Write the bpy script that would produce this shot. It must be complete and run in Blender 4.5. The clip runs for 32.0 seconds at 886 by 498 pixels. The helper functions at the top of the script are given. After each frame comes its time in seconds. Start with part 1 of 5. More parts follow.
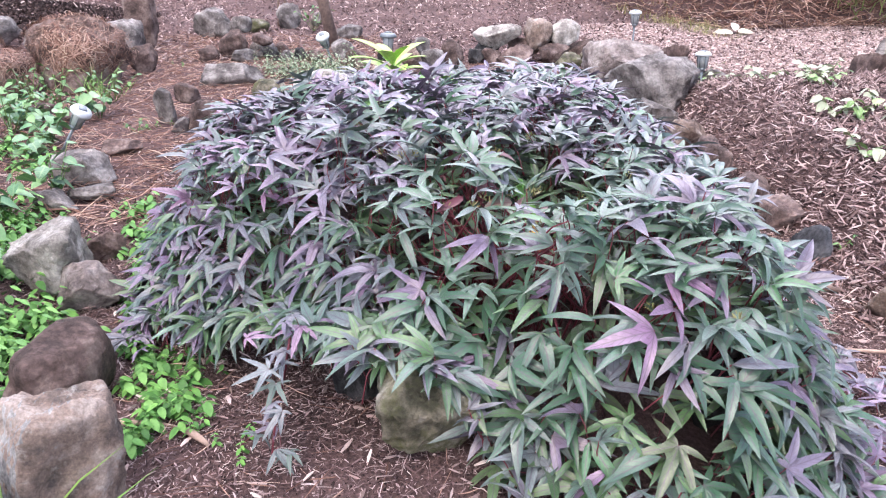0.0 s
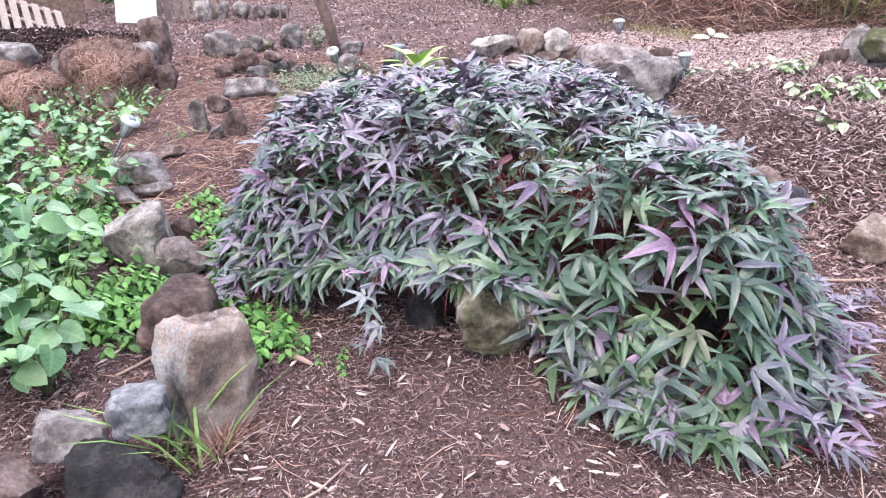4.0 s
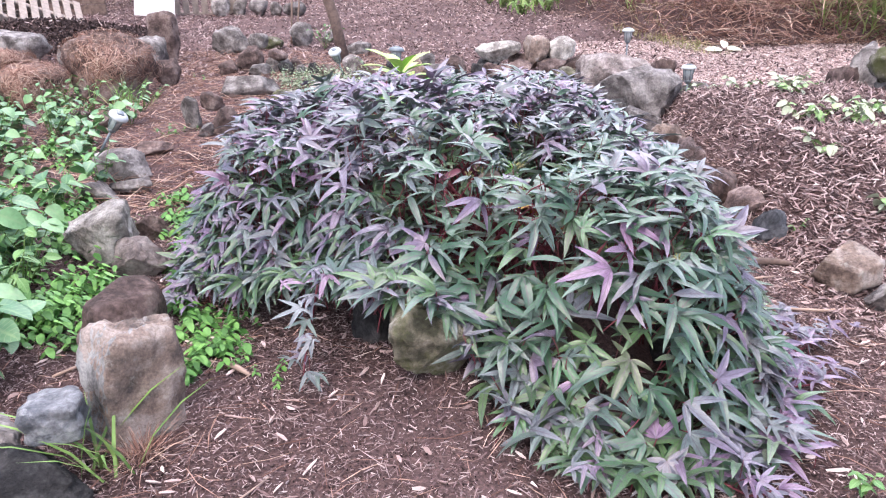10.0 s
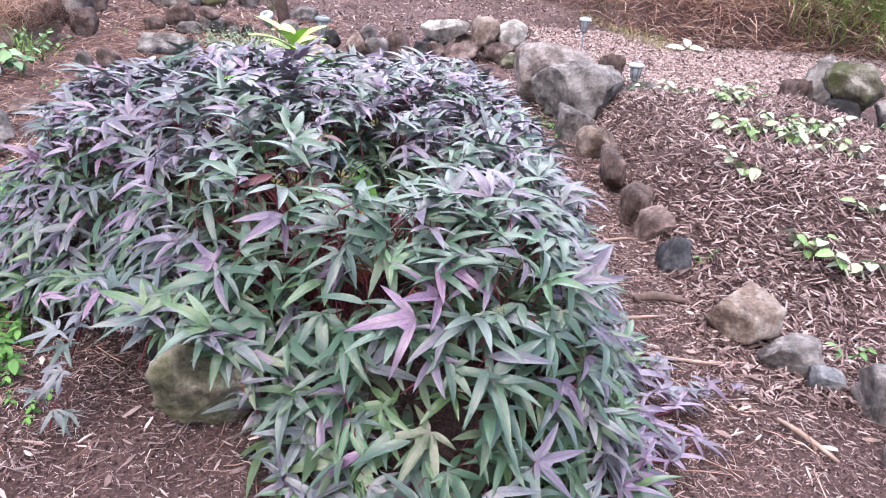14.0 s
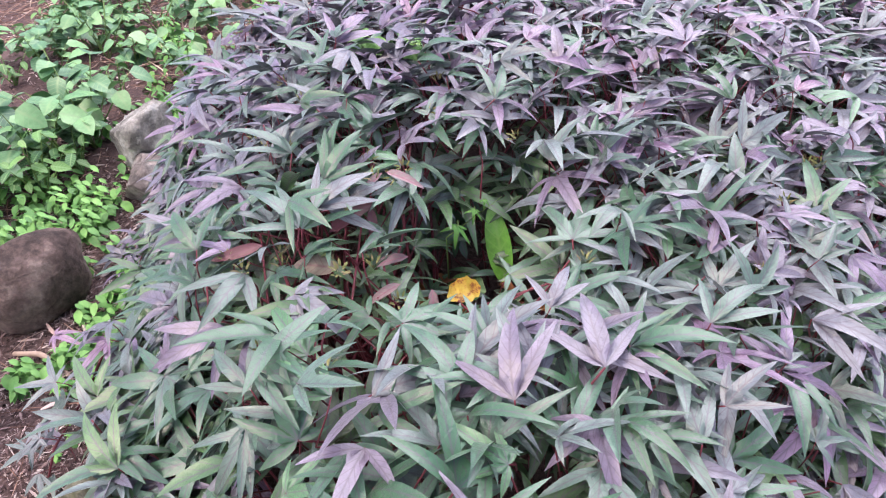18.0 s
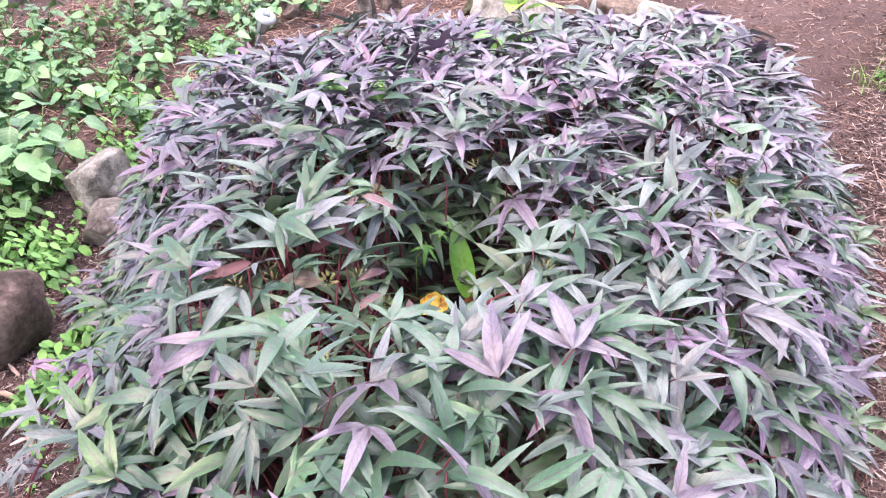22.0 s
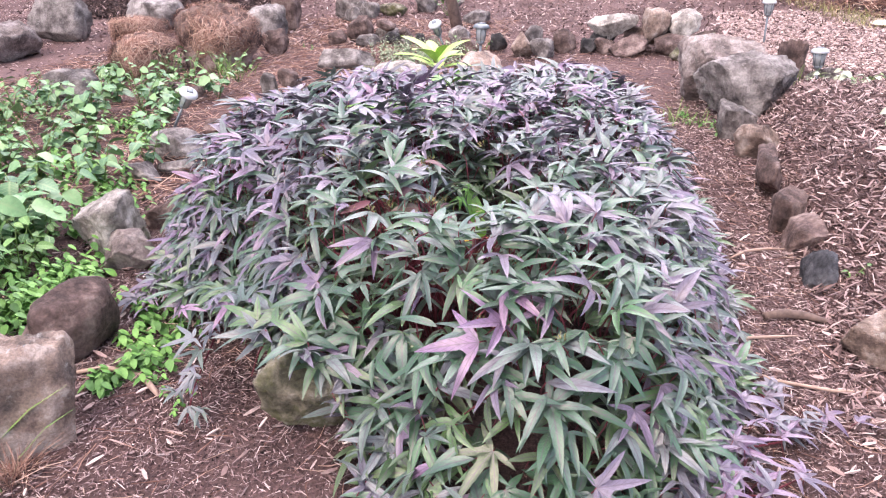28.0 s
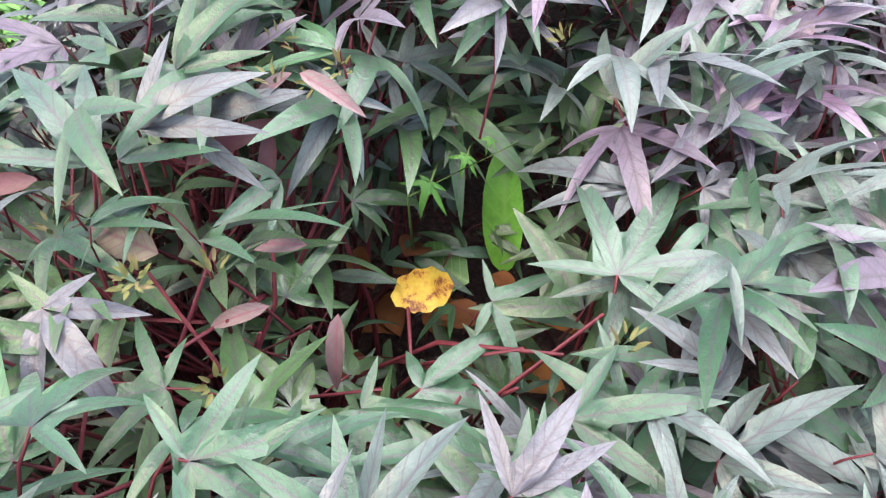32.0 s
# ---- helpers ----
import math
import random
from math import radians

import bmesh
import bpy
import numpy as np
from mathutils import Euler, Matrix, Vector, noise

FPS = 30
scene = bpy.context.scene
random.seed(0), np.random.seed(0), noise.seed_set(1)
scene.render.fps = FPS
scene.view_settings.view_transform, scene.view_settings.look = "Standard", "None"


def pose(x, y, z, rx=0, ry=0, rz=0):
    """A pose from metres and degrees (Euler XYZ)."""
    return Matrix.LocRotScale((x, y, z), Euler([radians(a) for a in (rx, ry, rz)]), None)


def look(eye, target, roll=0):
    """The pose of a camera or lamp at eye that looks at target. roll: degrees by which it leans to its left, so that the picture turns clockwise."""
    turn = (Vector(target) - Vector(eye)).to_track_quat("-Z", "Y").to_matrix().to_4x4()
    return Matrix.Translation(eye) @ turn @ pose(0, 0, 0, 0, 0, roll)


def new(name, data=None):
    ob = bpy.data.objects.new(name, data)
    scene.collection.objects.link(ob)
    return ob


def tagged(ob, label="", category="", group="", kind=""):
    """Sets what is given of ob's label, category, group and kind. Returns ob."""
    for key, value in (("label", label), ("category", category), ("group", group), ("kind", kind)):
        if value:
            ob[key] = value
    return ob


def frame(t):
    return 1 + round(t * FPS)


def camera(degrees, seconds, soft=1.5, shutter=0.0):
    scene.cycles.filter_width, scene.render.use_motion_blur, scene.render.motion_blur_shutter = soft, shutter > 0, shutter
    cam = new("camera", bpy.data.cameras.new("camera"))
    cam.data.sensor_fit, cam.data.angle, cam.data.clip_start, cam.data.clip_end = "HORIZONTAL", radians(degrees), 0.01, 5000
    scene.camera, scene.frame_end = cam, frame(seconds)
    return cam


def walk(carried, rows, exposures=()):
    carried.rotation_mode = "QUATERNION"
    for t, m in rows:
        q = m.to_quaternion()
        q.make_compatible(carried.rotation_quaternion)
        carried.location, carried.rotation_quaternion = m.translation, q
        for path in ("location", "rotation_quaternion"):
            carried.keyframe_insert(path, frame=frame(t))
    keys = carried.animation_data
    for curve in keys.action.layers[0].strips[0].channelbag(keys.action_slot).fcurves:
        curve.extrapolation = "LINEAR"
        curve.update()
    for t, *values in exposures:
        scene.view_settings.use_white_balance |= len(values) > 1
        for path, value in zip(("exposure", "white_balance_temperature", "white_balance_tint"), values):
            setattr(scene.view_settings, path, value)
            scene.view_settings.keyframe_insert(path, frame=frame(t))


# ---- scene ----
cam = camera(61.3, 32.0, soft=1.15)
PATH = [
    (0, (0.102, 0.023, 1.305), (0.046, 1.85, 0.494), -0.5),
    (0.5, (-0.05, -0.109, 1.296), (-0.013, 1.692, 0.426), -0.2),
    (1, (-0.094, -0.211, 1.296), (-0.06, 1.603, 0.452), 1.1),
    (1.5, (-0.104, -0.333, 1.252), (-0.09, 1.507, 0.469), -0.2),
    (2, (-0.193, -0.365, 1.257), (-0.172, 1.455, 0.431), -2.8),
    (2.5, (-0.198, -0.458, 1.317), (-0.186, 1.366, 0.498), -1.2),
    (4.5, (-0.085, -0.493, 1.294), (-0.101, 1.361, 0.542), -2.4),
    (5, (-0.077, -0.496, 1.298), (-0.059, 1.361, 0.554), -1.9),
    (5.5, (-0.081, -0.505, 1.303), (-0.044, 1.357, 0.573), -1),
    (6, (-0.088, -0.508, 1.31), (-0.049, 1.357, 0.59), -0.7),
    (6.5, (-0.081, -0.52, 1.306), (-0.025, 1.35, 0.601), -0.2),
    (7, (-0.075, -0.525, 1.306), (0.018, 1.347, 0.61), 0),
    (7.5, (-0.102, -0.508, 1.311), (-0.02, 1.361, 0.604), -0.4),
    (8, (-0.185, -0.476, 1.302), (0.007, 1.368, 0.551), -0.5),
    (8.5, (-0.186, -0.466, 1.311), (0.138, 1.341, 0.515), 1.6),
    (9, (-0.06, -0.438, 1.312), (0.194, 1.382, 0.521), 3.1),
    (9.5, (0.08, -0.412, 1.304), (0.14, 1.429, 0.525), 2.8),
    (10, (0.128, -0.42, 1.309), (0.058, 1.428, 0.548), -0.5),
    (10.5, (0.159, -0.456, 1.309), (0.077, 1.396, 0.559), -1.6),
    (11, (0.162, -0.478, 1.316), (0.109, 1.381, 0.583), -0.5),
    (11.5, (0.149, -0.495, 1.322), (0.076, 1.373, 0.61), -0.4),
    (12, (0.164, -0.503, 1.316), (0.083, 1.369, 0.619), -0.2),
    (12.5, (0.206, -0.469, 1.327), (0.169, 1.405, 0.628), -0.9),
    (13, (0.29, -0.268, 1.316), (0.316, 1.592, 0.582), 4.1),
    (13.5, (0.394, -0.102, 1.328), (0.398, 1.735, 0.538), 5.1),
    (14, (0.544, 0.007, 1.3), (0.546, 1.831, 0.479), 4.8),
    (14.5, (0.776, 0.166, 1.301), (0.303, 1.94, 0.505), 4),
    (16.5, (1.107, 0.878, 1.406), (0.277, 2.357, 0.345), 0.8),
    (17, (1.155, 0.986, 1.44), (0.196, 2.29, 0.266), -1.3),
    (17.5, (1.136, 1.083, 1.405), (0.104, 2.343, 0.243), -4.7),
    (18, (0.986, 1.182, 1.362), (-0.033, 2.443, 0.191), -6),
    (18.5, (0.829, 1.306, 1.318), (-0.036, 2.615, 0.077), -5),
    (19, (0.754, 1.434, 1.262), (-0.148, 2.65, -0.045), -2.6),
    (19.5, (0.743, 1.529, 1.241), (-0.235, 2.571, -0.159), -6.4),
    (20, (0.769, 1.534, 1.275), (-0.297, 2.514, -0.104), -10.5),
    (20.5, (0.814, 1.496, 1.31), (-0.284, 2.55, 0.013), -8.7),
    (21, (0.844, 1.397, 1.349), (-0.222, 2.589, 0.148), -7.2),
    (21.5, (0.888, 1.202, 1.367), (-0.06, 2.579, 0.27), -6.4),
    (22, (1.01, 1.013, 1.379), (0.103, 2.448, 0.321), -3.8),
    (22.5, (1.119, 0.919, 1.361), (0.148, 2.361, 0.371), -4.2),
    (23, (1.134, 0.829, 1.331), (0.196, 2.341, 0.418), -4.4),
    (23.5, (1.094, 0.498, 1.281), (0.275, 2.114, 0.433), -4.9),
    (24, (1.066, 0.26, 1.325), (0.311, 1.876, 0.42), -4.7),
    (24.5, (1.08, 0.117, 1.324), (0.437, 1.766, 0.391), -0.3),
    (26.5, (0.965, -0.119, 1.336), (0.38, 1.571, 0.441), -1.5),
    (27, (0.903, -0.118, 1.373), (0.375, 1.621, 0.538), 0.6),
    (27.5, (0.838, -0.079, 1.426), (0.33, 1.674, 0.608), -0.9),
    (28, (0.833, 0.009, 1.419), (0.32, 1.742, 0.562), -2),
    (28.5, (0.92, 0.323, 1.369), (0.363, 2.033, 0.493), -1.2),
    (29, (0.978, 0.727, 1.359), (0.308, 2.384, 0.46), 3.5),
    (29.5, (0.883, 1.176, 1.298), (0.028, 2.636, 0.23), -0.3),
    (30, (0.766, 1.486, 1.221), (-0.125, 2.695, -0.1), 0.1),
    (30.5, (0.703, 1.708, 1.1), (-0.245, 2.72, -0.341), 0.3),
    (31, (0.682, 1.782, 1.042), (-0.321, 2.655, -0.452), -3.3),
    (31.5, (0.669, 1.758, 1.066), (-0.336, 2.6, -0.444), -5.7),
    (32, (0.708, 1.728, 1.122), (-0.251, 2.627, -0.384), -0.7),
]
walk(cam, [(t, look(eye, target, roll)) for t, eye, target, roll in PATH],
     exposures=[(0, 1.74, 6280, 14), (14, 1.70, 6280, 14), (17, 1.73, 6480, 14), (19, 1.60, 6600, 13), (20.5, 1.74, 6740, 10), (21.8, 1.97, 6720, 18), (22.5, 1.86, 6800, 18), (24, 1.81, 6850, 23), (28.5, 1.82, 6750, 20), (30, 1.71, 6760, 8), (32, 1.88, 6860, 4)])

# ---- world and light: an overcast sky ----
world = bpy.data.worlds.new("world")
scene.world = world
world.use_nodes = True
wn = world.node_tree.nodes
sky = wn.new("ShaderNodeTexSky")
sky.sky_type, sky.sun_disc = "NISHITA", False
sky.sun_elevation, sky.sun_rotation = radians(58), radians(200)
sky.air_density, sky.dust_density, sky.ozone_density = 1.0, 4.0, 1.0
world.node_tree.links.new(sky.outputs[0], wn["Background"].inputs[0])
wn["Background"].inputs[1].default_value = 0.12
sun = new("sun", bpy.data.lights.new("sun", "SUN"))
sun.data.energy, sun.data.angle, sun.data.color = 1.5, radians(60), (1.0, 0.96, 1.0)
sun.matrix_world = look((0.5, 6.0, 8.5), (0.0, 0.0, 0.0))

# ---- materials ----
def shader(name, rough=0.8, spec=0.3):
    m = bpy.data.materials.new(name)
    m.use_nodes = True
    b = m.node_tree.nodes["Principled BSDF"]
    b.inputs["Roughness"].default_value = rough
    b.inputs["Specular IOR Level"].default_value = spec
    return m, m.node_tree.nodes, m.node_tree.links, b


def noise_node(n, l, scale, detail=5.0, rough=0.6, coord=None):
    t = n.new("ShaderNodeTexNoise")
    t.inputs["Scale"].default_value, t.inputs["Detail"].default_value, t.inputs["Roughness"].default_value = scale, detail, rough
    if coord is None:
        coord = n.get("coord") or n.new("ShaderNodeTexCoord")
        coord.name = "coord"
        coord = coord.outputs["Object"]
    l.new(coord, t.inputs["Vector"])
    return t.outputs["Fac"]


def ramp(n, l, fac, stops):
    r = n.new("ShaderNodeValToRGB")
    while len(r.color_ramp.elements) < len(stops):
        r.color_ramp.elements.new(0.5)
    for e, (at, c) in zip(r.color_ramp.elements, stops):
        e.position, e.color = at, (*c, 1)
    l.new(fac, r.inputs[0])
    return r.outputs[0]


def mixed(n, l, fac, a, b, how="MIX"):
    x = n.new("ShaderNodeMix")
    x.data_type, x.blend_type = "RGBA", how
    for value, socket in ((fac, x.inputs[0]), (a, x.inputs[6]), (b, x.inputs[7])):
        if isinstance(value, (int, float)):
            socket.default_value = value
        elif isinstance(value, tuple):
            socket.default_value = (*value, 1)
        else:
            l.new(value, socket)
    return x.outputs[2]


def bumped(n, l, b, height, strength, distance):
    k = n.new("ShaderNodeBump")
    k.inputs["Strength"].default_value, k.inputs["Distance"].default_value = strength, distance
    l.new(height, k.inputs["Height"])
    l.new(k.outputs[0], b.inputs["Normal"])


def stone(name, dark, mid, light, lichen=None, moss=None, rough=0.85, grain=60.0, pits=0.5):
    m, n, l, b = shader(name, rough, 0.25)
    c = ramp(n, l, noise_node(n, l, 7.0, 8.0, 0.62), [(0.38, dark), (0.49, mid), (0.60, light)])
    c = mixed(n, l, 0.55, c, ramp(n, l, noise_node(n, l, grain, 6.0, 0.7), [(0.3, (0.30, 0.30, 0.30)), (0.52, (1, 1, 1)), (0.72, (1.7, 1.65, 1.6))]), "MULTIPLY")
    crack = n.new("ShaderNodeTexVoronoi")
    crack.feature = "DISTANCE_TO_EDGE"
    crack.inputs["Scale"].default_value = 6.5
    warp = n.new("ShaderNodeVectorMath")
    warp.operation = "ADD"
    bend = n.new("ShaderNodeTexNoise")
    bend.inputs["Scale"].default_value, bend.inputs["Detail"].default_value = 9.0, 6.0
    l.new(n["coord"].outputs["Object"], warp.inputs[0])
    l.new(n["coord"].outputs["Object"], bend.inputs["Vector"])
    less = n.new("ShaderNodeVectorMath")
    less.operation = "SCALE"
    less.inputs["Scale"].default_value = 0.22
    l.new(bend.outputs["Color"], less.inputs[0])
    l.new(less.outputs[0], warp.inputs[1])
    l.new(warp.outputs[0], crack.inputs["Vector"])
    c = mixed(n, l, 0.38, c, ramp(n, l, crack.outputs["Distance"], [(0.0, (0.35, 0.33, 0.32)), (0.035, (0.95, 0.95, 0.95)), (0.3, (1.1, 1.1, 1.1))]), "MULTIPLY")
    if lichen:
        c = mixed(n, l, ramp(n, l, noise_node(n, l, 16.0, 10.0, 0.75), [(0.56, (0, 0, 0)), (0.66, (0.75, 0.75, 0.75))]), c, lichen)
    if moss:
        c = mixed(n, l, ramp(n, l, noise_node(n, l, 5.0, 6.0, 0.7), [(0.46, (0, 0, 0)), (0.60, (0.85, 0.85, 0.85))]), c, moss)
    o = n.new("ShaderNodeObjectInfo")
    v = n.new("ShaderNodeMapRange")
    v.inputs[3].default_value, v.inputs[4].default_value = 0.75, 1.2
    l.new(o.outputs["Random"], v.inputs[0])
    h = n.new("ShaderNodeHueSaturation")
    l.new(v.outputs[0], h.inputs["Value"])
    l.new(c, h.inputs["Color"])
    l.new(h.outputs[0], b.inputs["Base Color"])
    hgt = mixed(n, l, 0.5, noise_node(n, l, grain * 1.6, 8.0, 0.7), noise_node(n, l, 18.0, 6.0, 0.6))
    bumped(n, l, b, hgt, min(1.0, pits * 1.6), 0.03)
    return m


def tinted(name, stops, rough=0.5, spec=0.4, island=True, grain=40.0, rib=None, edge=None, bump=0.15, sheen=0.0):
    """Leaf and fibre material: one colour a piece by chance, with a finer mottle."""
    m, n, l, b = shader(name, rough, spec)
    if island:
        r = n.new("ShaderNodeNewGeometry").outputs["Random Per Island"]
    else:
        r = n.new("ShaderNodeObjectInfo").outputs["Random"]
    c = ramp(n, l, r, stops)
    c = mixed(n, l, 0.5, c, ramp(n, l, noise_node(n, l, grain, 5.0, 0.65), [(0.3, (0.42, 0.48, 0.42)), (0.7, (1.42, 1.36, 1.42))]), "MULTIPLY")
    if rib:
        a = n.new("ShaderNodeAttribute")
        a.attribute_name = "rib"
        c = mixed(n, l, ramp(n, l, a.outputs["Fac"], [(0.80, (0, 0, 0)), (1.0, (0.8, 0.8, 0.8))]), c, rib)
        w = n.new("ShaderNodeAttribute")
        w.attribute_name = "along"
        wave = None
        for how, first, second in (("MULTIPLY", w.outputs["Fac"], 44.0), ("MULTIPLY", a.outputs["Fac"], 8.0), ("ADD", 0, 1), ("SINE", 2, None)):
            node = n.new("ShaderNodeMath")
            node.operation = how
            if how == "MULTIPLY":
                l.new(first, node.inputs[0])
                node.inputs[1].default_value = second
                wave = (wave or []) + [node]
            elif how == "ADD":
                l.new(wave[0].outputs[0], node.inputs[0])
                l.new(wave[1].outputs[0], node.inputs[1])
                wave.append(node)
            else:
                l.new(wave[2].outputs[0], node.inputs[0])
                wave.append(node)
        vein = ramp(n, l, wave[3].outputs[0], [(0.80, (0, 0, 0)), (1.0, (0.6, 0.6, 0.6))])
        c = mixed(n, l, vein, c, rib)
    l.new(c, b.inputs["Base Color"])
    if bump:
        bumped(n, l, b, noise_node(n, l, grain * 3, 4.0, 0.6), bump, 0.004)
    if sheen:
        b.inputs["Sheen Weight"].default_value = sheen
        b.inputs["Sheen Roughness"].default_value = 0.5
    return m


def plain(name, colour, rough=0.5, metal=0.0, spec=0.4, scale=30.0, vary=0.35):
    m, n, l, b = shader(name, rough, spec)
    lo = tuple(v * (1 - vary) for v in colour)
    hi = tuple(min(1.0, v * (1 + vary * 0.6)) for v in colour)
    l.new(ramp(n, l, noise_node(n, l, scale, 7.0, 0.7), [(0.3, lo), (0.7, hi)]), b.inputs["Base Color"])
    b.inputs["Metallic"].default_value = metal
    bumped(n, l, b, noise_node(n, l, scale * 3, 5.0, 0.6), 0.2, 0.004)
    return m


ROCK_GREY = stone("rock_grey", (0.095, 0.083, 0.080), (0.215, 0.192, 0.185), (0.38, 0.35, 0.335), lichen=(0.40, 0.39, 0.36))
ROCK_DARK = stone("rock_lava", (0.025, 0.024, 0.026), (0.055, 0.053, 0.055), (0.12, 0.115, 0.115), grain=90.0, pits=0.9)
ROCK_PINK = stone("rock_pink", (0.15, 0.11, 0.095), (0.32, 0.24, 0.20), (0.48, 0.41, 0.37), lichen=(0.44, 0.43, 0.38))
ROCK_SLAB = stone("rock_granite", (0.14, 0.115, 0.105), (0.35, 0.265, 0.222), (0.53, 0.45, 0.405), lichen=(0.56, 0.54, 0.50), grain=130.0)
ROCK_BROWN = stone("rock_brown", (0.065, 0.046, 0.042), (0.155, 0.108, 0.098), (0.28, 0.215, 0.195))
ROCK_PALE = stone("rock_pale", (0.20, 0.18, 0.165), (0.40, 0.37, 0.34), (0.58, 0.55, 0.52), lichen=(0.6, 0.58, 0.54))
ROCK_MOSS = stone("rock_mossy", (0.06, 0.058, 0.038), (0.18, 0.162, 0.122), (0.40, 0.37, 0.32), moss=(0.105, 0.115, 0.040))
ROCK_SLAB_GREY = stone("rock_slab_grey", (0.15, 0.145, 0.145), (0.33, 0.32, 0.315), (0.52, 0.51, 0.50), lichen=(0.5, 0.5, 0.48), grain=110.0)
ROCK_BASALT = stone("rock_basalt", (0.085, 0.070, 0.066), (0.205, 0.168, 0.158), (0.34, 0.30, 0.285), lichen=(0.36, 0.34, 0.32))
ROCK_SLATE = stone("rock_slate", (0.05, 0.053, 0.062), (0.10, 0.105, 0.12), (0.18, 0.185, 0.20))
ROCK_BLUE = stone("rock_bluegrey", (0.11, 0.115, 0.13), (0.21, 0.215, 0.23), (0.33, 0.335, 0.35), lichen=(0.42, 0.42, 0.42))

SOIL, n, l, b = shader("mulch_soil", 0.95, 0.15)
c = ramp(n, l, noise_node(n, l, 1.3, 6.0, 0.6), [(0.30, (0.085, 0.054, 0.052)), (0.50, (0.140, 0.092, 0.089)), (0.70, (0.20, 0.136, 0.132))])
c = mixed(n, l, 0.75, c, ramp(n, l, noise_node(n, l, 85.0, 8.0, 0.75), [(0.32, (0.30, 0.28, 0.28)), (0.52, (0.95, 0.92, 0.9)), (0.70, (2.0, 1.8, 1.7))]), "MULTIPLY")
l.new(c, b.inputs["Base Color"])
bumped(n, l, b, mixed(n, l, 0.5, noise_node(n, l, 120.0, 8.0, 0.7), noise_node(n, l, 28.0, 6.0, 0.6)), 0.9, 0.03)

CHIP = tinted("mulch_chips", [(0.0, (0.055, 0.034, 0.034)), (0.30, (0.145, 0.092, 0.090)), (0.56, (0.26, 0.178, 0.173)), (0.82, (0.40, 0.300, 0.288)), (1.0, (0.64, 0.53, 0.50))], 0.85, 0.2, grain=70.0)
FAR_CHIP = tinted("weathered_chips", [(0.0, (0.04, 0.026, 0.026)), (0.35, (0.185, 0.123, 0.117)), (0.7, (0.38, 0.273, 0.262)), (1.0, (0.68, 0.55, 0.52))], 0.85, 0.2, grain=70.0)
CRUMB = tinted("dark_crumbs", [(0.0, (0.025, 0.017, 0.016)), (0.5, (0.06, 0.040, 0.038)), (1.0, (0.12, 0.085, 0.08))], 0.9, 0.15, grain=70.0)
PALE_CHIP = tinted("pale_mulch", [(0.0, (0.34, 0.235, 0.215)), (0.5, (0.56, 0.42, 0.39)), (1.0, (0.76, 0.64, 0.60))], 0.85, 0.2, grain=50.0)
HAY = tinted("dry_hay", [(0.0, (0.13, 0.062, 0.048)), (0.4, (0.29, 0.165, 0.128)), (0.8, (0.50, 0.325, 0.26)), (1.0, (0.70, 0.54, 0.43))], 0.85, 0.2, grain=40.0)
GRASS = tinted("green_grass", [(0.0, (0.10, 0.19, 0.045)), (0.5, (0.20, 0.34, 0.085)), (0.85, (0.28, 0.45, 0.12)), (1.0, (0.32, 0.48, 0.15))], 0.55, 0.4, grain=30.0)
BRIGHT_GRASS = tinted("feathery_green", [(0.0, (0.12, 0.22, 0.05)), (0.5, (0.22, 0.36, 0.09)), (1.0, (0.34, 0.48, 0.16))], 0.55, 0.4, island=False, grain=30.0)
YELLOW_GRASS = tinted("yellow_grass", [(0.0, (0.16, 0.18, 0.06)), (0.5, (0.33, 0.29, 0.13)), (1.0, (0.50, 0.42, 0.24))], 0.7, 0.3, grain=30.0)
GREENISH = [(0.0, (0.028, 0.090, 0.034)), (0.35, (0.038, 0.114, 0.052)), (0.7, (0.058, 0.128, 0.078)), (0.92, (0.084, 0.136, 0.110)), (1.0, (0.056, 0.170, 0.056))]
MIXED = [(0.0, (0.070, 0.118, 0.088)), (0.3, (0.108, 0.146, 0.136)), (0.6, (0.132, 0.144, 0.160)), (0.85, (0.146, 0.124, 0.166)), (1.0, (0.164, 0.114, 0.176))]
PURPLISH = [(0.0, (0.114, 0.120, 0.140)), (0.3, (0.142, 0.116, 0.168)), (0.65, (0.162, 0.108, 0.182)), (0.9, (0.200, 0.118, 0.206)), (1.0, (0.235, 0.115, 0.205))]
# green of the inner leaves, with the canopy's shade mixed into the colour
UNDER_SHADE = [(0.0, (0.032, 0.085, 0.026)), (0.5, (0.056, 0.130, 0.040)), (0.85, (0.085, 0.175, 0.056)), (1.0, (0.085, 0.090, 0.050))]
LEAF_ONE = [tinted("purple_leaf", tone, 0.35, 0.85, island=False, grain=55.0, rib=(0.075, 0.05, 0.07), sheen=0.14, bump=0.32) for tone in (MIXED, GREENISH, PURPLISH, UNDER_SHADE)]
LEAF_MANY = [tinted("purple_leaves", tone, 0.35, 0.85, island=True, grain=55.0, rib=(0.075, 0.05, 0.07), sheen=0.14, bump=0.32) for tone in (MIXED, GREENISH, PURPLISH, UNDER_SHADE)]
PETIOLE = plain("red_stem", (0.17, 0.030, 0.045), 0.5, scale=60.0)
GREEN_LEAF = tinted("green_leaf", [(0.0, (0.045, 0.125, 0.040)), (0.5, (0.080, 0.195, 0.058)), (1.0, (0.14, 0.28, 0.075))], 0.45, 0.45, island=False, grain=45.0, rib=(0.22, 0.36, 0.14))
WEED_LEAF = tinted("weed_leaf", [(0.0, (0.060, 0.155, 0.070)), (0.5, (0.125, 0.275, 0.115)), (1.0, (0.22, 0.40, 0.16))], 0.42, 0.6, island=False, grain=45.0, rib=(0.20, 0.31, 0.14))
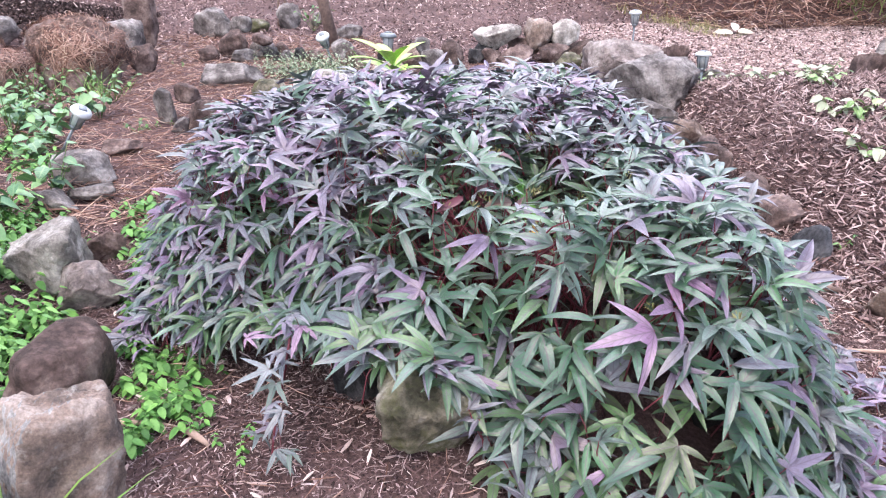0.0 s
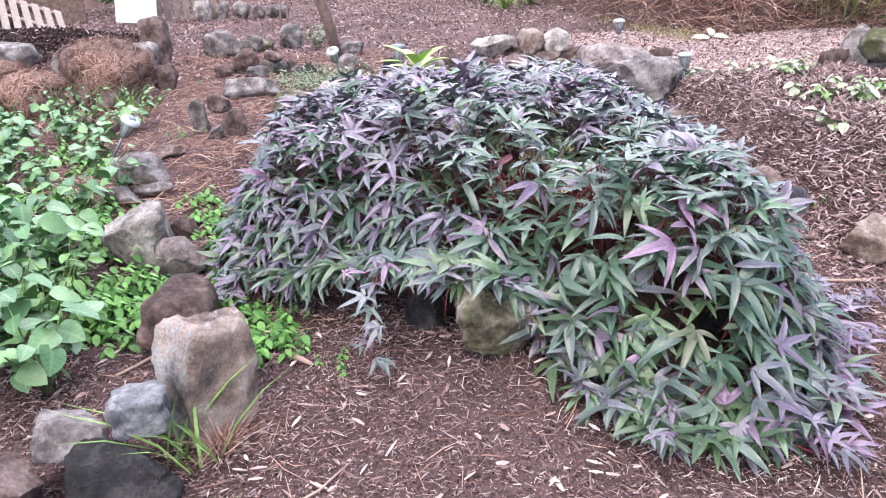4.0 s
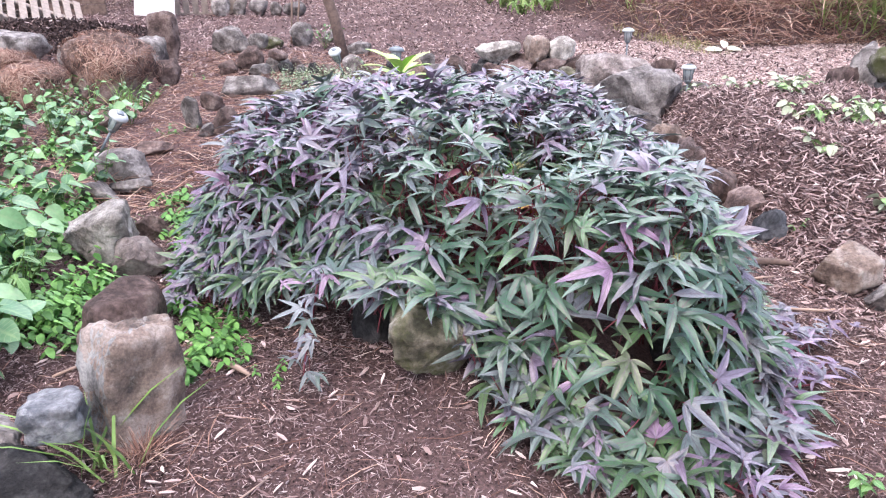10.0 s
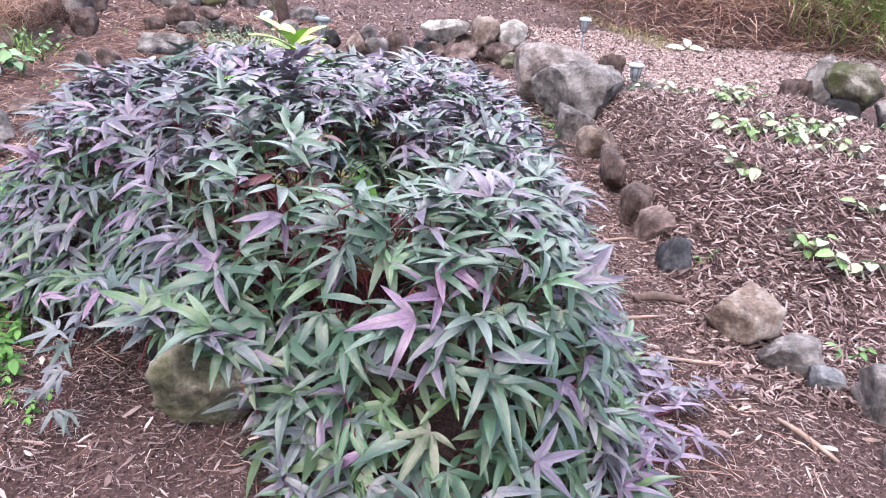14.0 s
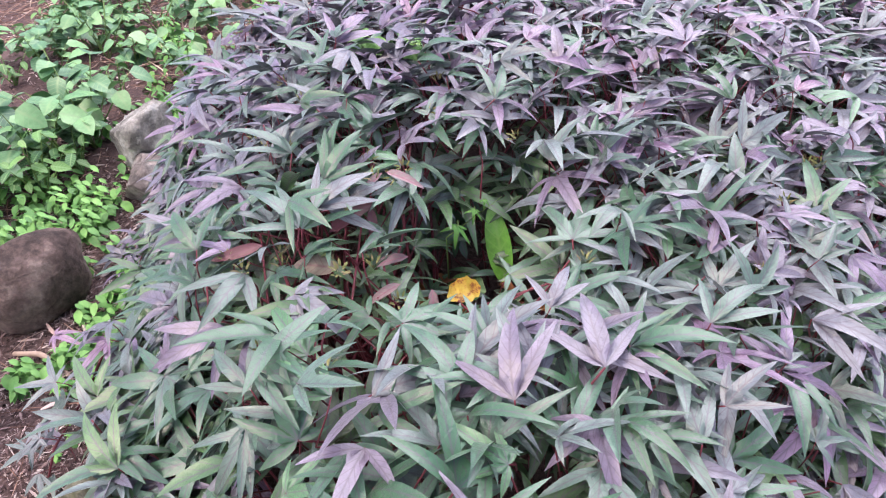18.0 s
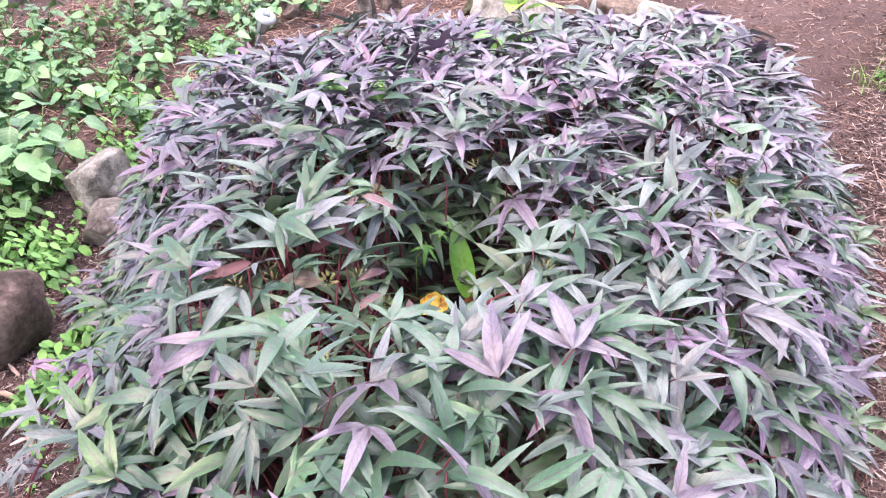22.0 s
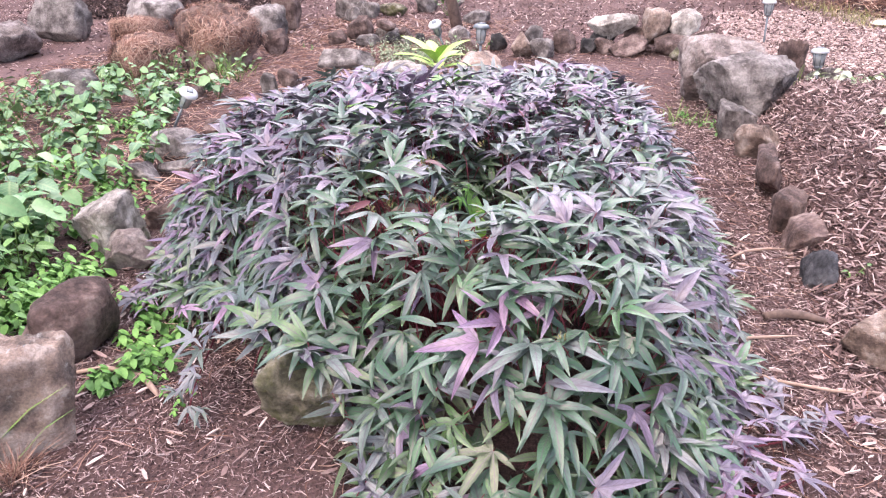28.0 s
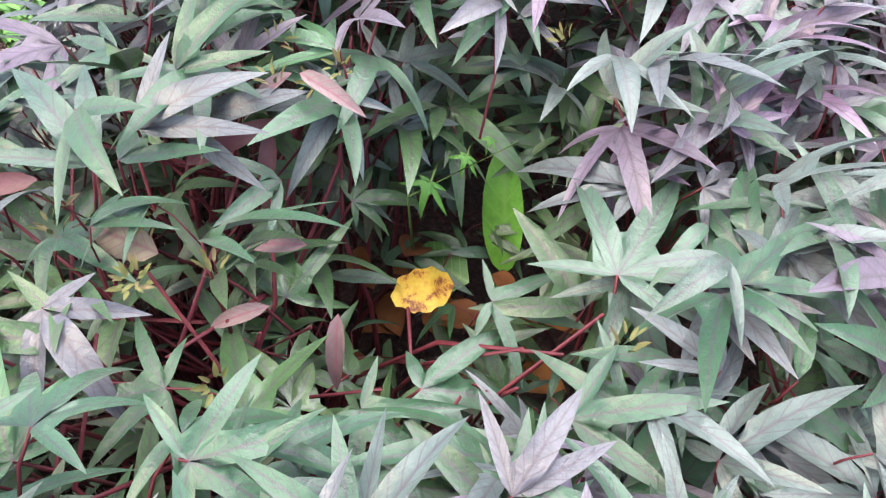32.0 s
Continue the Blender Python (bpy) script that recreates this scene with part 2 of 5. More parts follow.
CHICK_LEAF = tinted("small_weed_leaf", [(0.0, (0.06, 0.17, 0.035)), (0.5, (0.11, 0.28, 0.06)), (1.0, (0.20, 0.42, 0.10))], 0.5, 0.4, island=True, grain=45.0)
GREY_LEAF = tinted("grey_groundcover_leaf", [(0.0, (0.15, 0.22, 0.12)), (0.5, (0.25, 0.33, 0.20)), (1.0, (0.40, 0.46, 0.33))], 0.6, 0.3, island=True, grain=45.0)
BRIGHT_LEAF = tinted("lime_leaf", [(0.0, (0.33, 0.55, 0.10)), (1.0, (0.46, 0.66, 0.18))], 0.45, 0.4, island=False, grain=25.0, rib=(0.55, 0.66, 0.2))
FADED_LEAF = tinted("faded_leaf", [(0.0, (0.17, 0.27, 0.11)), (0.5, (0.36, 0.42, 0.28)), (1.0, (0.60, 0.60, 0.53))], 0.6, 0.3, island=True, grain=30.0)
DEAD_LEAF = tinted("dead_leaf", [(0.0, (0.16, 0.055, 0.025)), (1.0, (0.33, 0.13, 0.04))], 0.7, 0.3, island=False, grain=30.0)
GREEN_STEM = plain("green_stem", (0.15, 0.24, 0.07), 0.6, scale=50.0)
SHRUB_LEAF = tinted("shrub_leaf", [(0.0, (0.05, 0.10, 0.03)), (0.5, (0.10, 0.18, 0.05)), (1.0, (0.19, 0.28, 0.08))], 0.55, 0.4, island=True, grain=20.0)
BARK = plain("grey_bark", (0.19, 0.135, 0.115), 0.9, scale=14.0, vary=0.6)
STICK = plain("bare_stick", (0.42, 0.30, 0.24), 0.8, scale=25.0, vary=0.4)
WOOD = plain("weathered_pallet_wood", (0.33, 0.27, 0.235), 0.85, scale=12.0, vary=0.4)
BOARD = plain("white_board", (0.80, 0.80, 0.79), 0.5, scale=3.0, vary=0.06)
LAMP_GREY = plain("lamp_grey_metal", (0.20, 0.23, 0.25), 0.42, 0.35, scale=40.0, vary=0.25)
LAMP_CAP = plain("lamp_pale_cap", (0.55, 0.58, 0.60), 0.35, 0.0, scale=30.0, vary=0.15)
LAMP_LENS = plain("lamp_cloudy_lens", (0.42, 0.46, 0.47), 0.3, 0.0, spec=0.6, scale=30.0, vary=0.2)

YELLOW_LEAF, n, l, b = shader("yellow_dying_leaf", 0.5, 0.35)
c = ramp(n, l, noise_node(n, l, 30.0, 6.0, 0.7), [(0.38, (0.66, 0.50, 0.08)), (0.52, (0.58, 0.34, 0.05)), (0.57, (0.30, 0.11, 0.03)), (0.63, (0.10, 0.04, 0.02))])
l.new(c, b.inputs["Base Color"])

# ---- the lie of the land ----
RIM = [(-1.04, 2.95), (-1.06, 2.55), (-1.0, 2.24), (-0.72, 1.99), (-0.44, 1.88), (-0.24, 1.65), (-0.05, 1.48), (0.11, 1.46), (0.24, 1.31), (0.34, 1.20), (0.48, 1.11), (0.70, 1.10),
       (0.92, 1.24), (1.06, 1.50), (1.11, 1.80), (1.12, 2.2), (1.09, 2.8), (1.02, 3.4), (0.86, 3.85), (0.58, 4.1), (0.1, 4.12), (-0.40, 4.0), (-0.86, 3.6)]


def smooth(a):
    a = np.clip(a, 0, 1)
    return a * a * (3 - 2 * a)


def inside(x, y):
    """Signed distance from the rim of the leafy mound, positive within."""
    x, y = np.asarray(x, float), np.asarray(y, float)
    best, odd = np.full(x.shape, 1e9), np.zeros(x.shape, bool)
    for (ax, ay), (bx, by) in zip(RIM, RIM[1:] + RIM[:1]):
        u = np.clip(((x - ax) * (bx - ax) + (y - ay) * (by - ay)) / ((bx - ax) ** 2 + (by - ay) ** 2), 0, 1)
        best = np.minimum(best, np.hypot(x - ax - u * (bx - ax), y - ay - u * (by - ay)))
        cross = (ay > y) != (by > y)
        odd ^= cross & (x < (bx - ax) * (y - ay) / (by - ay + 1e-12) + ax)
    return np.where(odd, best, -best)


def ripple(x, y, k, seed):
    r = np.random.RandomState(seed)
    total = np.zeros(np.shape(x))
    for _ in range(9):
        a, f, p = r.uniform(0, 6.28), k * r.uniform(0.6, 1.6), r.uniform(0, 6.28)
        total = total + np.sin(f * (np.cos(a) * x + np.sin(a) * y) + p)
    return total / 9


def bank_foot(x):
    return 8.9 + 8.5 / (1 + np.exp(np.clip((np.asarray(x, float) - 1.9) / 0.36, -60, 60))) + 0.25 * np.sin(1.7 * np.asarray(x, float))


def land(x, y):
    x, y = np.asarray(x, float), np.asarray(y, float)
    z = 0.02 + 0.011 * np.clip(y - 1, 0, 12)
    z = z + (0.33 + 0.045 * ripple(x, y, 9.0, 6)) * smooth((x - 1.38) / 0.40) * (1 - smooth((x - 2.6) / 1.2)) * smooth((y - 2.2) / 1.3) * (1 - smooth((y - 4.5) / 1.4))
    z = z + 0.14 * smooth((inside(x, y) - 0.3) / 0.35)
    z = z + 0.12 * np.exp(-(((x - 0.05) / 0.42) ** 2 + ((y - 1.5) / 0.30) ** 2))
    z = z + 0.30 * np.exp(-(((x + 5.3) / 1.5) ** 2 + ((y - 9.2) / 0.9) ** 2))
    z = z + 0.16 * np.exp(-(((x - 4.6) / 0.9) ** 2 + ((y - 6.6) / 0.8) ** 2))
    up = y - bank_foot(x)
    bank = 0.8 * (1 - np.exp(-np.clip(up, 0, 50) / 1.0)) + 0.10 * np.clip(up - 2, 0, 25)
    z = z + bank * (1 + 0.25 * ripple(x, y, 1.4, 5))
    near = np.exp(-np.hypot(x, y - 4) / 14)
    return z + near * (0.014 * ripple(x, y, 5.0, 1) + 0.010 * ripple(x, y, 14.0, 2) + 0.006 * ripple(x, y, 34.0, 3))


def ground_z(x, y):
    return float(land(np.array([x]), np.array([y]))[0])


def mound_top(x, y):
    """Height of the canopy of purple leaves."""
    x, y = np.asarray(x, float), np.asarray(y, float)
    d = inside(x, y)
    front = smooth((1.62 - y) / 0.4) * smooth((x - 0.08) / 0.25)
    s = 0.12 + 0.13 * front
    h = 0.04 + 0.585 * (1 - np.exp(-np.clip(d, 0, 9) / s))
    h = h + 0.045 * ripple(x, y, 5.0, 11) + 0.055 * ripple(x, y, 13.0, 12)
    h = h + 0.09 * np.exp(-(((x + 0.05) / 0.45) ** 2 + ((y - 2.3) / 0.8) ** 2)) - 0.03 * smooth((x - 0.5) / 0.5)
    h = h - 0.06 * smooth((y - 2.9) / 1.0)
    h = h - 0.12 * np.exp(-(((x - 0.33) / 0.12) ** 2 + ((y - 2.08) / 0.15) ** 2)) - 0.07 * np.exp(-(((x - 0.42) / 0.10) ** 2 + ((y - 1.92) / 0.11) ** 2)) - 0.07 * smooth((y - 3.2) / 0.6) * smooth((0.1 - x) / 0.4)
    return np.maximum(h, 0.03) + 0.011 * np.clip(y - 1, 0, 12)


def hem(x, y):
    """Lowest height of the leaves that hang over the bare soil in front."""
    return np.interp(x, [-1.0, -0.7, -0.43, -0.2, 0.04, 0.14, 0.24], [0.08, 0.15, 0.24, 0.34, 0.37, 0.24, 0.04]) * (1 - smooth((y - 2.1) / 0.4))


# ---- mesh helpers ----
def mesh_of(name, verts, faces, materials, slots=None, smooth_faces=True, rib=None):
    me = bpy.data.meshes.new(name)
    me.from_pydata(verts.tolist() if hasattr(verts, "tolist") else verts, [], faces.tolist() if hasattr(faces, "tolist") else faces)
    for m in materials:
        me.materials.append(m)
    if slots is not None:
        me.polygons.foreach_set("material_index", np.asarray(slots, np.int32))
    if smooth_faces:
        me.polygons.foreach_set("use_smooth", np.ones(len(me.polygons), bool))
    if rib is not None:
        me.attributes.new("rib", "FLOAT", "POINT").data.foreach_set("value", np.real(rib).astype(np.float32))
        me.attributes.new("along", "FLOAT", "POINT").data.foreach_set("value", np.imag(rib).astype(np.float32))
    me.update()
    return me


def thing(name, label, category, x, y, z=None, data=None, group="", kind="", turn=0.0):
    ob = tagged(new(name, data), label, category, group, kind)
    ob.matrix_world = pose(x, y, ground_z(x, y) if z is None else z, 0, 0, turn)
    return ob


def part(name, me, parent, m=None, label="", kind=""):
    ob = new(name, me)
    ob.parent = parent
    if m is not None:
        ob.matrix_basis = m
    return tagged(ob, label, kind=kind)


def lathe(profile, n=20):
    v, f = [], []
    for r, z in profile:
        v += [(r * math.cos(6.28318 * k / n), r * math.sin(6.28318 * k / n), z) for k in range(n)]
    for j in range(len(profile) - 1):
        f += [(j * n + k, j * n + (k + 1) % n, (j + 1) * n + (k + 1) % n, (j + 1) * n + k) for k in range(n)]
    f += [tuple(range(n))[::-1], tuple((len(profile) - 1) * n + k for k in range(n))]
    return v, f


def tube(points, radii, n=6):
    """Vertices and faces of a tapered tube along points."""
    v, f = [], []
    pts = [Vector(p) for p in points]
    for j, p in enumerate(pts):
        d = (pts[min(j + 1, len(pts) - 1)] - pts[max(j - 1, 0)]).normalized()
        a = d.orthogonal().normalized()
        c2 = d.cross(a)
        for k in range(n):
            w = 6.28318 * k / n
            q = p + radii[j] * (math.cos(w) * a + math.sin(w) * c2)
            v.append(tuple(q))
    for j in range(len(pts) - 1):
        f += [(j * n + k, j * n + (k + 1) % n, (j + 1) * n + (k + 1) % n, (j + 1) * n + k) for k in range(n)]
    f += [tuple(range(n))[::-1], tuple((len(pts) - 1) * n + k for k in range(n))]
    return v, f


def box(sx, sy, sz, worn=0.0, seed=0):
    bm = bmesh.new()
    bmesh.ops.create_cube(bm, size=1.0, matrix=Matrix.Diagonal((sx, sy, sz, 1)))
    bmesh.ops.bevel(bm, geom=bm.edges[:], offset=min(sx, sy, sz) * 0.12, segments=1, affect="EDGES")
    me = bpy.data.meshes.new("box")
    bm.to_mesh(me)
    bm.free()
    return me


def turns(yaw, pitch, roll):
    """Rotation matrices, one a row."""
    cy, sy, cp, sp, cr, sr = np.cos(yaw), np.sin(yaw), np.cos(pitch), np.sin(pitch), np.cos(roll), np.sin(roll)
    m = np.empty((len(yaw), 3, 3))
    m[:, 0] = np.stack([cy * cp, cy * sp * sr - sy * cr, cy * sp * cr + sy * sr], 1)
    m[:, 1] = np.stack([sy * cp, sy * sp * sr + cy * cr, sy * sp * cr - cy * sr], 1)
    m[:, 2] = np.stack([-sp, cp * sr, cp * cr], 1)
    return m


def splinters(name, label, category, xy, lengths, widths, tilt, material, seed, lift=0.004, bend=0.0, thin=False):
    """One object of many thin chips or straws lying on the ground."""
    r = np.random.RandomState(seed)
    n = len(xy)
    L, W = r.uniform(*lengths, n) * r.uniform(0.6, 1.0, n), r.uniform(*widths, n)
    T = W * r.uniform(0.25, 0.6, n)
    ang = np.array([0.5, 2.6, 4.7])
    local = np.zeros((n, 9, 3))
    for e, (along, fat) in enumerate(((-0.5, 0.55), (0.05, 1.0), (0.5, 0.4))):
        for k in range(3):
            i = 3 * e + k
            local[:, i, 0] = along * L * r.uniform(0.9, 1.1, n)
            local[:, i, 1] = 0.5 * W * fat * np.cos(ang[k]) + (bend * L * r.uniform(-1, 1, n) if e == 1 and k == 0 else 0)
            local[:, i, 2] = T * fat * np.sin(ang[k])
        if e == 1 and bend:
            local[:, 4:6, 1] += (local[:, 3, 1] - 0.5 * W * np.cos(ang[0]))[:, None]
    m = turns(r.uniform(0, 6.283, n), r.normal(0, tilt, n), r.uniform(0, 6.283, n))
    v = np.einsum("nij,nkj->nki", m, local)
    z = land(xy[:, 0], xy[:, 1]) + lift + 0.4 * L * np.abs(m[:, 2, 0])
    v += np.column_stack([xy, z])[:, None]
    f = []
    for e in (0, 1):
        for k in range(3):
            f.append((3 * e + k, 3 * e + (k + 1) % 3, 3 * e + 3 + (k + 1) % 3, 3 * e + 3 + k))
    if thin:
        v = v[:, 3:]
        f = f[:3]
    quads = (np.arange(n)[:, None, None] * v.shape[1] + np.array(f)[None]).reshape(-1, 4)
    me = mesh_of(name, v.reshape(-1, 3), quads, [material], smooth_faces=False)
    return tagged(new(name, me), label, category, kind="stuff")


def blades(xyz, heights, width, lean, material, name, seed, droop=0.6, aim=None):
    """Mesh of grass blades rooted at xyz."""
    r = np.random.RandomState(seed)
    n = len(xyz)
    h = r.uniform(*heights, n)
    a = r.uniform(0, 6.283, n) if aim is None else aim + r.normal(0, 0.7, n)
    out = np.stack([np.cos(a), np.sin(a), np.zeros(n)], 1)
    side = np.stack([-np.sin(a), np.cos(a), np.zeros(n)], 1)
    k0 = r.uniform(0.2, 1.0, n) * lean
    v = np.zeros((n, 9, 3))
    for j, (t, w) in enumerate(((0, 0.8), (0.35, 1.0), (0.7, 0.75), (1.0, 0.0))):
        p = xyz + out * (h * (k0 * t + droop * t * t * k0))[:, None] + np.array([0, 0, 1.0]) * (h * (t - 0.45 * droop * k0 * t ** 2.2))[:, None]
        if w:
            v[:, 2 * j] = p - side * (width * w * 0.5)
            v[:, 2 * j + 1] = p + side * (width * w * 0.5)
        else:
            v[:, 6] = p
    v = v[:, :7]
    base = np.arange(n)[:, None] * 7
    quads = [list(q) for q in np.concatenate([base + np.array([0, 1, 3, 2]), base + np.array([2, 3, 5, 4])])]
    tris = [list(q) for q in base + np.array([4, 5, 6])]
    return mesh_of(name, v.reshape(-1, 3), quads + tris, [material])


# ---- leaves ----
def lobe(r, verts, rib, faces, turn, length, width, droop, fold, base=0.30, steps=6, lift=0.0, shape=(0.75, 0.9), arch=0.0):
    """Adds one folded, drooping lobe that starts at vertex 0."""
    ca, sa = math.cos(turn), math.sin(turn)
    start = len(verts)
    peak = (shape[0] / (shape[0] + shape[1])) ** shape[0] * (shape[1] / (shape[0] + shape[1])) ** shape[1]
    sway = r.uniform(-0.10, 0.10)
    for j in range(1, steps):
        t = j / steps
        w = width * 0.5 * max(base * (1 - t) ** 2, t ** shape[0] * (1 - t) ** shape[1] / peak)
        y, x0 = length * t, sway * length * t * t
        for s in (-1, 0, 1):
            x = x0 + s * w
            z = arch * length * (t - t * t) - droop * length * t * t + abs(s) * w * fold + r.uniform(-0.05, 0.05) * w + lift * (1 - t)
            verts.append((x * ca + y * sa, -x * sa + y * ca, z))
            rib.append(complex(1.0 if s == 0 else 0.0, t))
    verts.append((sway * length * ca + length * sa, -sway * length * sa + length * ca, -droop * length))
    rib.append(complex(0.5, 1.0))
    tip = len(verts) - 1
    faces += [(0, start + 1, start), (0, start + 2, start + 1)]
    for j in range(steps - 2):
        q = start + 3 * j
        faces += [(q, q + 1, q + 4, q + 3), (q + 1, q + 2, q + 5, q + 4)]
    q = start + 3 * (steps - 2)
    faces += [(q, q + 1, tip), (q + 1, q + 2, tip)]


def palmate(seed, lobes=5, length=0.125, droop=0.17):
    """A leaf with a joined palm and slim pointed lobes, folded along the rib and arching, on a red stalk."""
    r = random.Random(seed)
    v, rib, f = [(0, 0, 0)], [1.0], []
    d = droop * r.uniform(0.3, 2.0)
    fan = [(r.uniform(-0.15, 0.15), 1.0, r.uniform(0.175, 0.235))]
    if lobes > 1:
        for s in (-1, 1):
            fan.append((s * r.uniform(0.62, 1.15), r.uniform(0.60, 0.98), r.uniform(0.125, 0.17)))
    if lobes > 3:
        for s in (-1, 1):
            fan.append((s * r.uniform(1.45, 2.1), r.uniform(0.28, 0.60), r.uniform(0.085, 0.125)))
    fan.sort()
    starts = []
    for turn, reach, wide in fan:
        starts.append(len(v))
        lobe(r, v, rib, f, turn, length * reach, length * wide, d * r.uniform(0.3, 1.9), r.uniform(0.06, 0.55), steps=7, shape=(0.60, 1.0), arch=r.uniform(-0.05, 0.38))
    for a, c2 in zip(starts, starts[1:]):
        f.append((0, c2, a + 2))
        f.append((a + 2, c2, c2 + 3, a + 5))
    slots = [0] * len(f)
    k = len(v)
    bend = r.uniform(-0.02, 0.02)
    tv, tf = tube([(0, 0, 0), (bend, -0.012, -0.03), (bend * 2, -0.02, -0.095)], [0.0014, 0.0016, 0.0018], 4)
    v += tv
    rib += [0.0] * len(tv)
    f += [tuple(i + k for i in q) for q in tf]
    slots += [1] * len(tf)
    return np.array(v, float), f, slots, np.array(rib)


def ovate(seed, length=0.07, width=0.05, droop=0.25, fold=0.22, shape=(0.55, 0.8), steps=6):
    r = random.Random(seed)
    v, rib, f = [(0, 0, 0)], [1.0], []
    lobe(r, v, rib, f, 0.0, length, width, droop, fold, base=0.35, steps=steps, shape=shape)
    return np.array(v, float), f, [0] * len(f), np.array(rib)


def leaf_mesh(made, *materials):
    v, f, slots, rib = made
    return mesh_of("leaf", v, f, materials, slots, rib=rib)


def scatter_leaves(kinds, poses, materials, name="foliage"):
    """Joins many leaves, each kind placed by its matrices, into one mesh."""
    vs, fs, ss, rs, k = [], [], [], [], 0
    for which, m, *tone in poses:
        v, f, slots, rib = kinds[which]
        if tone and tone[0]:
            slots = [q if q else tone[0] + 1 for q in slots]
        vs.append(v @ m[:3, :3].T + m[:3, 3])
        fs += [tuple(i + k for i in q) for q in f]
        ss += slots
        rs.append(rib)
        k += len(v)
    return mesh_of(name, np.concatenate(vs), fs, materials, ss, rib=np.concatenate(rs))


def leaf_pose(p, normal, tip, size):
    nrm = Vector(normal).normalized()
    t = Vector(tip)
    t = (t - nrm * t.dot(nrm)).normalized()
    s = t.cross(nrm)
    m = Matrix(((s.x, t.x, nrm.x, p[0]), (s.y, t.y, nrm.y, p[1]), (s.z, t.z, nrm.z, p[2]), (0, 0, 0, 1)))
    return m @ Matrix.Diagonal((size, size, size, 1))


# ---- ground ----
xs = np.concatenate([-np.geomspace(400, 8.2, 22), np.arange(-8, -3, 0.14), np.arange(-3, 3.6, 0.05), np.arange(3.6, 9, 0.14), np.geomspace(9.2, 400, 22)])
ys = np.concatenate([-np.geomspace(400, 3.2, 18), np.arange(-3, 0, 0.14), np.arange(0, 7, 0.05), np.arange(7, 21, 0.14), np.geomspace(21.3, 400, 22)])
gx, gy = np.meshgrid(xs, ys)
gz = land(gx.ravel(), gy.ravel())
nx, ny = len(xs), len(ys)
i0 = (np.arange(ny - 1)[:, None] * nx + np.arange(nx - 1)[None]).ravel()
ground_mesh = mesh_of("ground", np.column_stack([gx.ravel(), gy.ravel(), gz]), np.column_stack([i0, i0 + 1, i0 + nx + 1, i0 + nx]), [SOIL])
tagged(new("ground", ground_mesh), "dark reddish-brown mulched garden soil rising into a bank", "ground", kind="structure")


def patch(n, x0, x1, y0, y1, seed, keep=None):
    r = np.random.RandomState(seed)
    xy = np.column_stack([r.uniform(x0, x1, n), r.uniform(y0, y1, n)])
    return xy if keep is None else xy[keep(xy[:, 0], xy[:, 1])]


def clear(x, y):
    return (inside(x, y) < 0.25) & (y < bank_foot(x) + 0.2)


def close_by(x, y):
    return (inside(x, y) < 0.22) & (np.hypot(x - 0.2, y - 1.6) < 1.9)


splinters("wood_chips", "brown shredded wood chips strewn over the bare soil", "mulch", patch(30000, -1.6, 2.2, 0.55, 4.6, 21, clear), (0.010, 0.045), (0.0018, 0.0070), 0.28, CHIP, 31)
splinters("wood_chips", "pinkish wood chips trodden into the narrow path", "mulch", patch(5500, 0.95, 1.5, 1.8, 6.6, 63, clear), (0.02, 0.06), (0.003, 0.007), 0.25, FAR_CHIP, 64, lift=0.006)
splinters("wood_fibres", "fine pale wood fibres and straws strewn over the bare soil", "mulch", patch(110000, -1.7, 2.1, 0.2, 3.5, 51, close_by), (0.010, 0.046), (0.0014, 0.0040), 0.22, CHIP, 52, lift=0.006, thin=True)
splinters("wood_chips", "brown chips strewn over the open ground by the beds", "mulch", patch(16000, -6, 6, -5, 1.2, 61), (0.02, 0.07), (0.004, 0.012), 0.25, FAR_CHIP, 62, thin=True)
splinters("wood_curls", "curled pale wood fibres strewn over the bare soil", "mulch", patch(11000, -1.7, 2.1, 0.2, 3.5, 57, close_by), (0.025, 0.075), (0.0016, 0.0034), 0.15, CHIP, 58, lift=0.009, bend=0.38)
splinters("bark_pieces", "larger pale bark and wood pieces on the soil", "mulch", patch(900, -1.7, 2.1, 0.2, 3.8, 59, close_by), (0.03, 0.07), (0.008, 0.016), 0.15, PALE_CHIP, 60, lift=0.010)
splinters("soil_crumbs", "dark crumbs of soil and bark between the chips", "mulch", patch(50000, -1.7, 2.1, 0.2, 4.6, 53, clear), (0.006, 0.022), (0.003, 0.009), 0.5, CRUMB, 54, lift=0.003, thin=True)
splinters("wood_chips", "brown shredded wood chips strewn over the bare soil", "mulch", patch(46000, -4.5, 5.5, 0.5, 9.5, 22, lambda x, y: clear(x, y) & (np.hypot(x - 0.3, y - 1.4) > 1.6)), (0.025, 0.09), (0.004, 0.010), 0.35, FAR_CHIP, 32, thin=True)
splinters("wood_chips", "coarse brown chips on the far open ground", "mulch", patch(24000, -8, 7, 7, 19, 23, clear), (0.05, 0.18), (0.010, 0.028), 0.4, FAR_CHIP, 33, thin=True)
splinters("wood_chips", "brown chips strewn round the boulders", "mulch", patch(10000, -10, -3.5, 3.5, 13, 28, clear), (0.04, 0.12), (0.006, 0.018), 0.25, FAR_CHIP, 38, thin=True)
splinters("bark_mulch", "thick heap of shredded bark mulch on the raised bed", "mulch", patch(28000, 1.45, 3.2, 1.9, 6.4, 24), (0.02, 0.085), (0.004, 0.012), 0.4, FAR_CHIP, 34, lift=0.012)
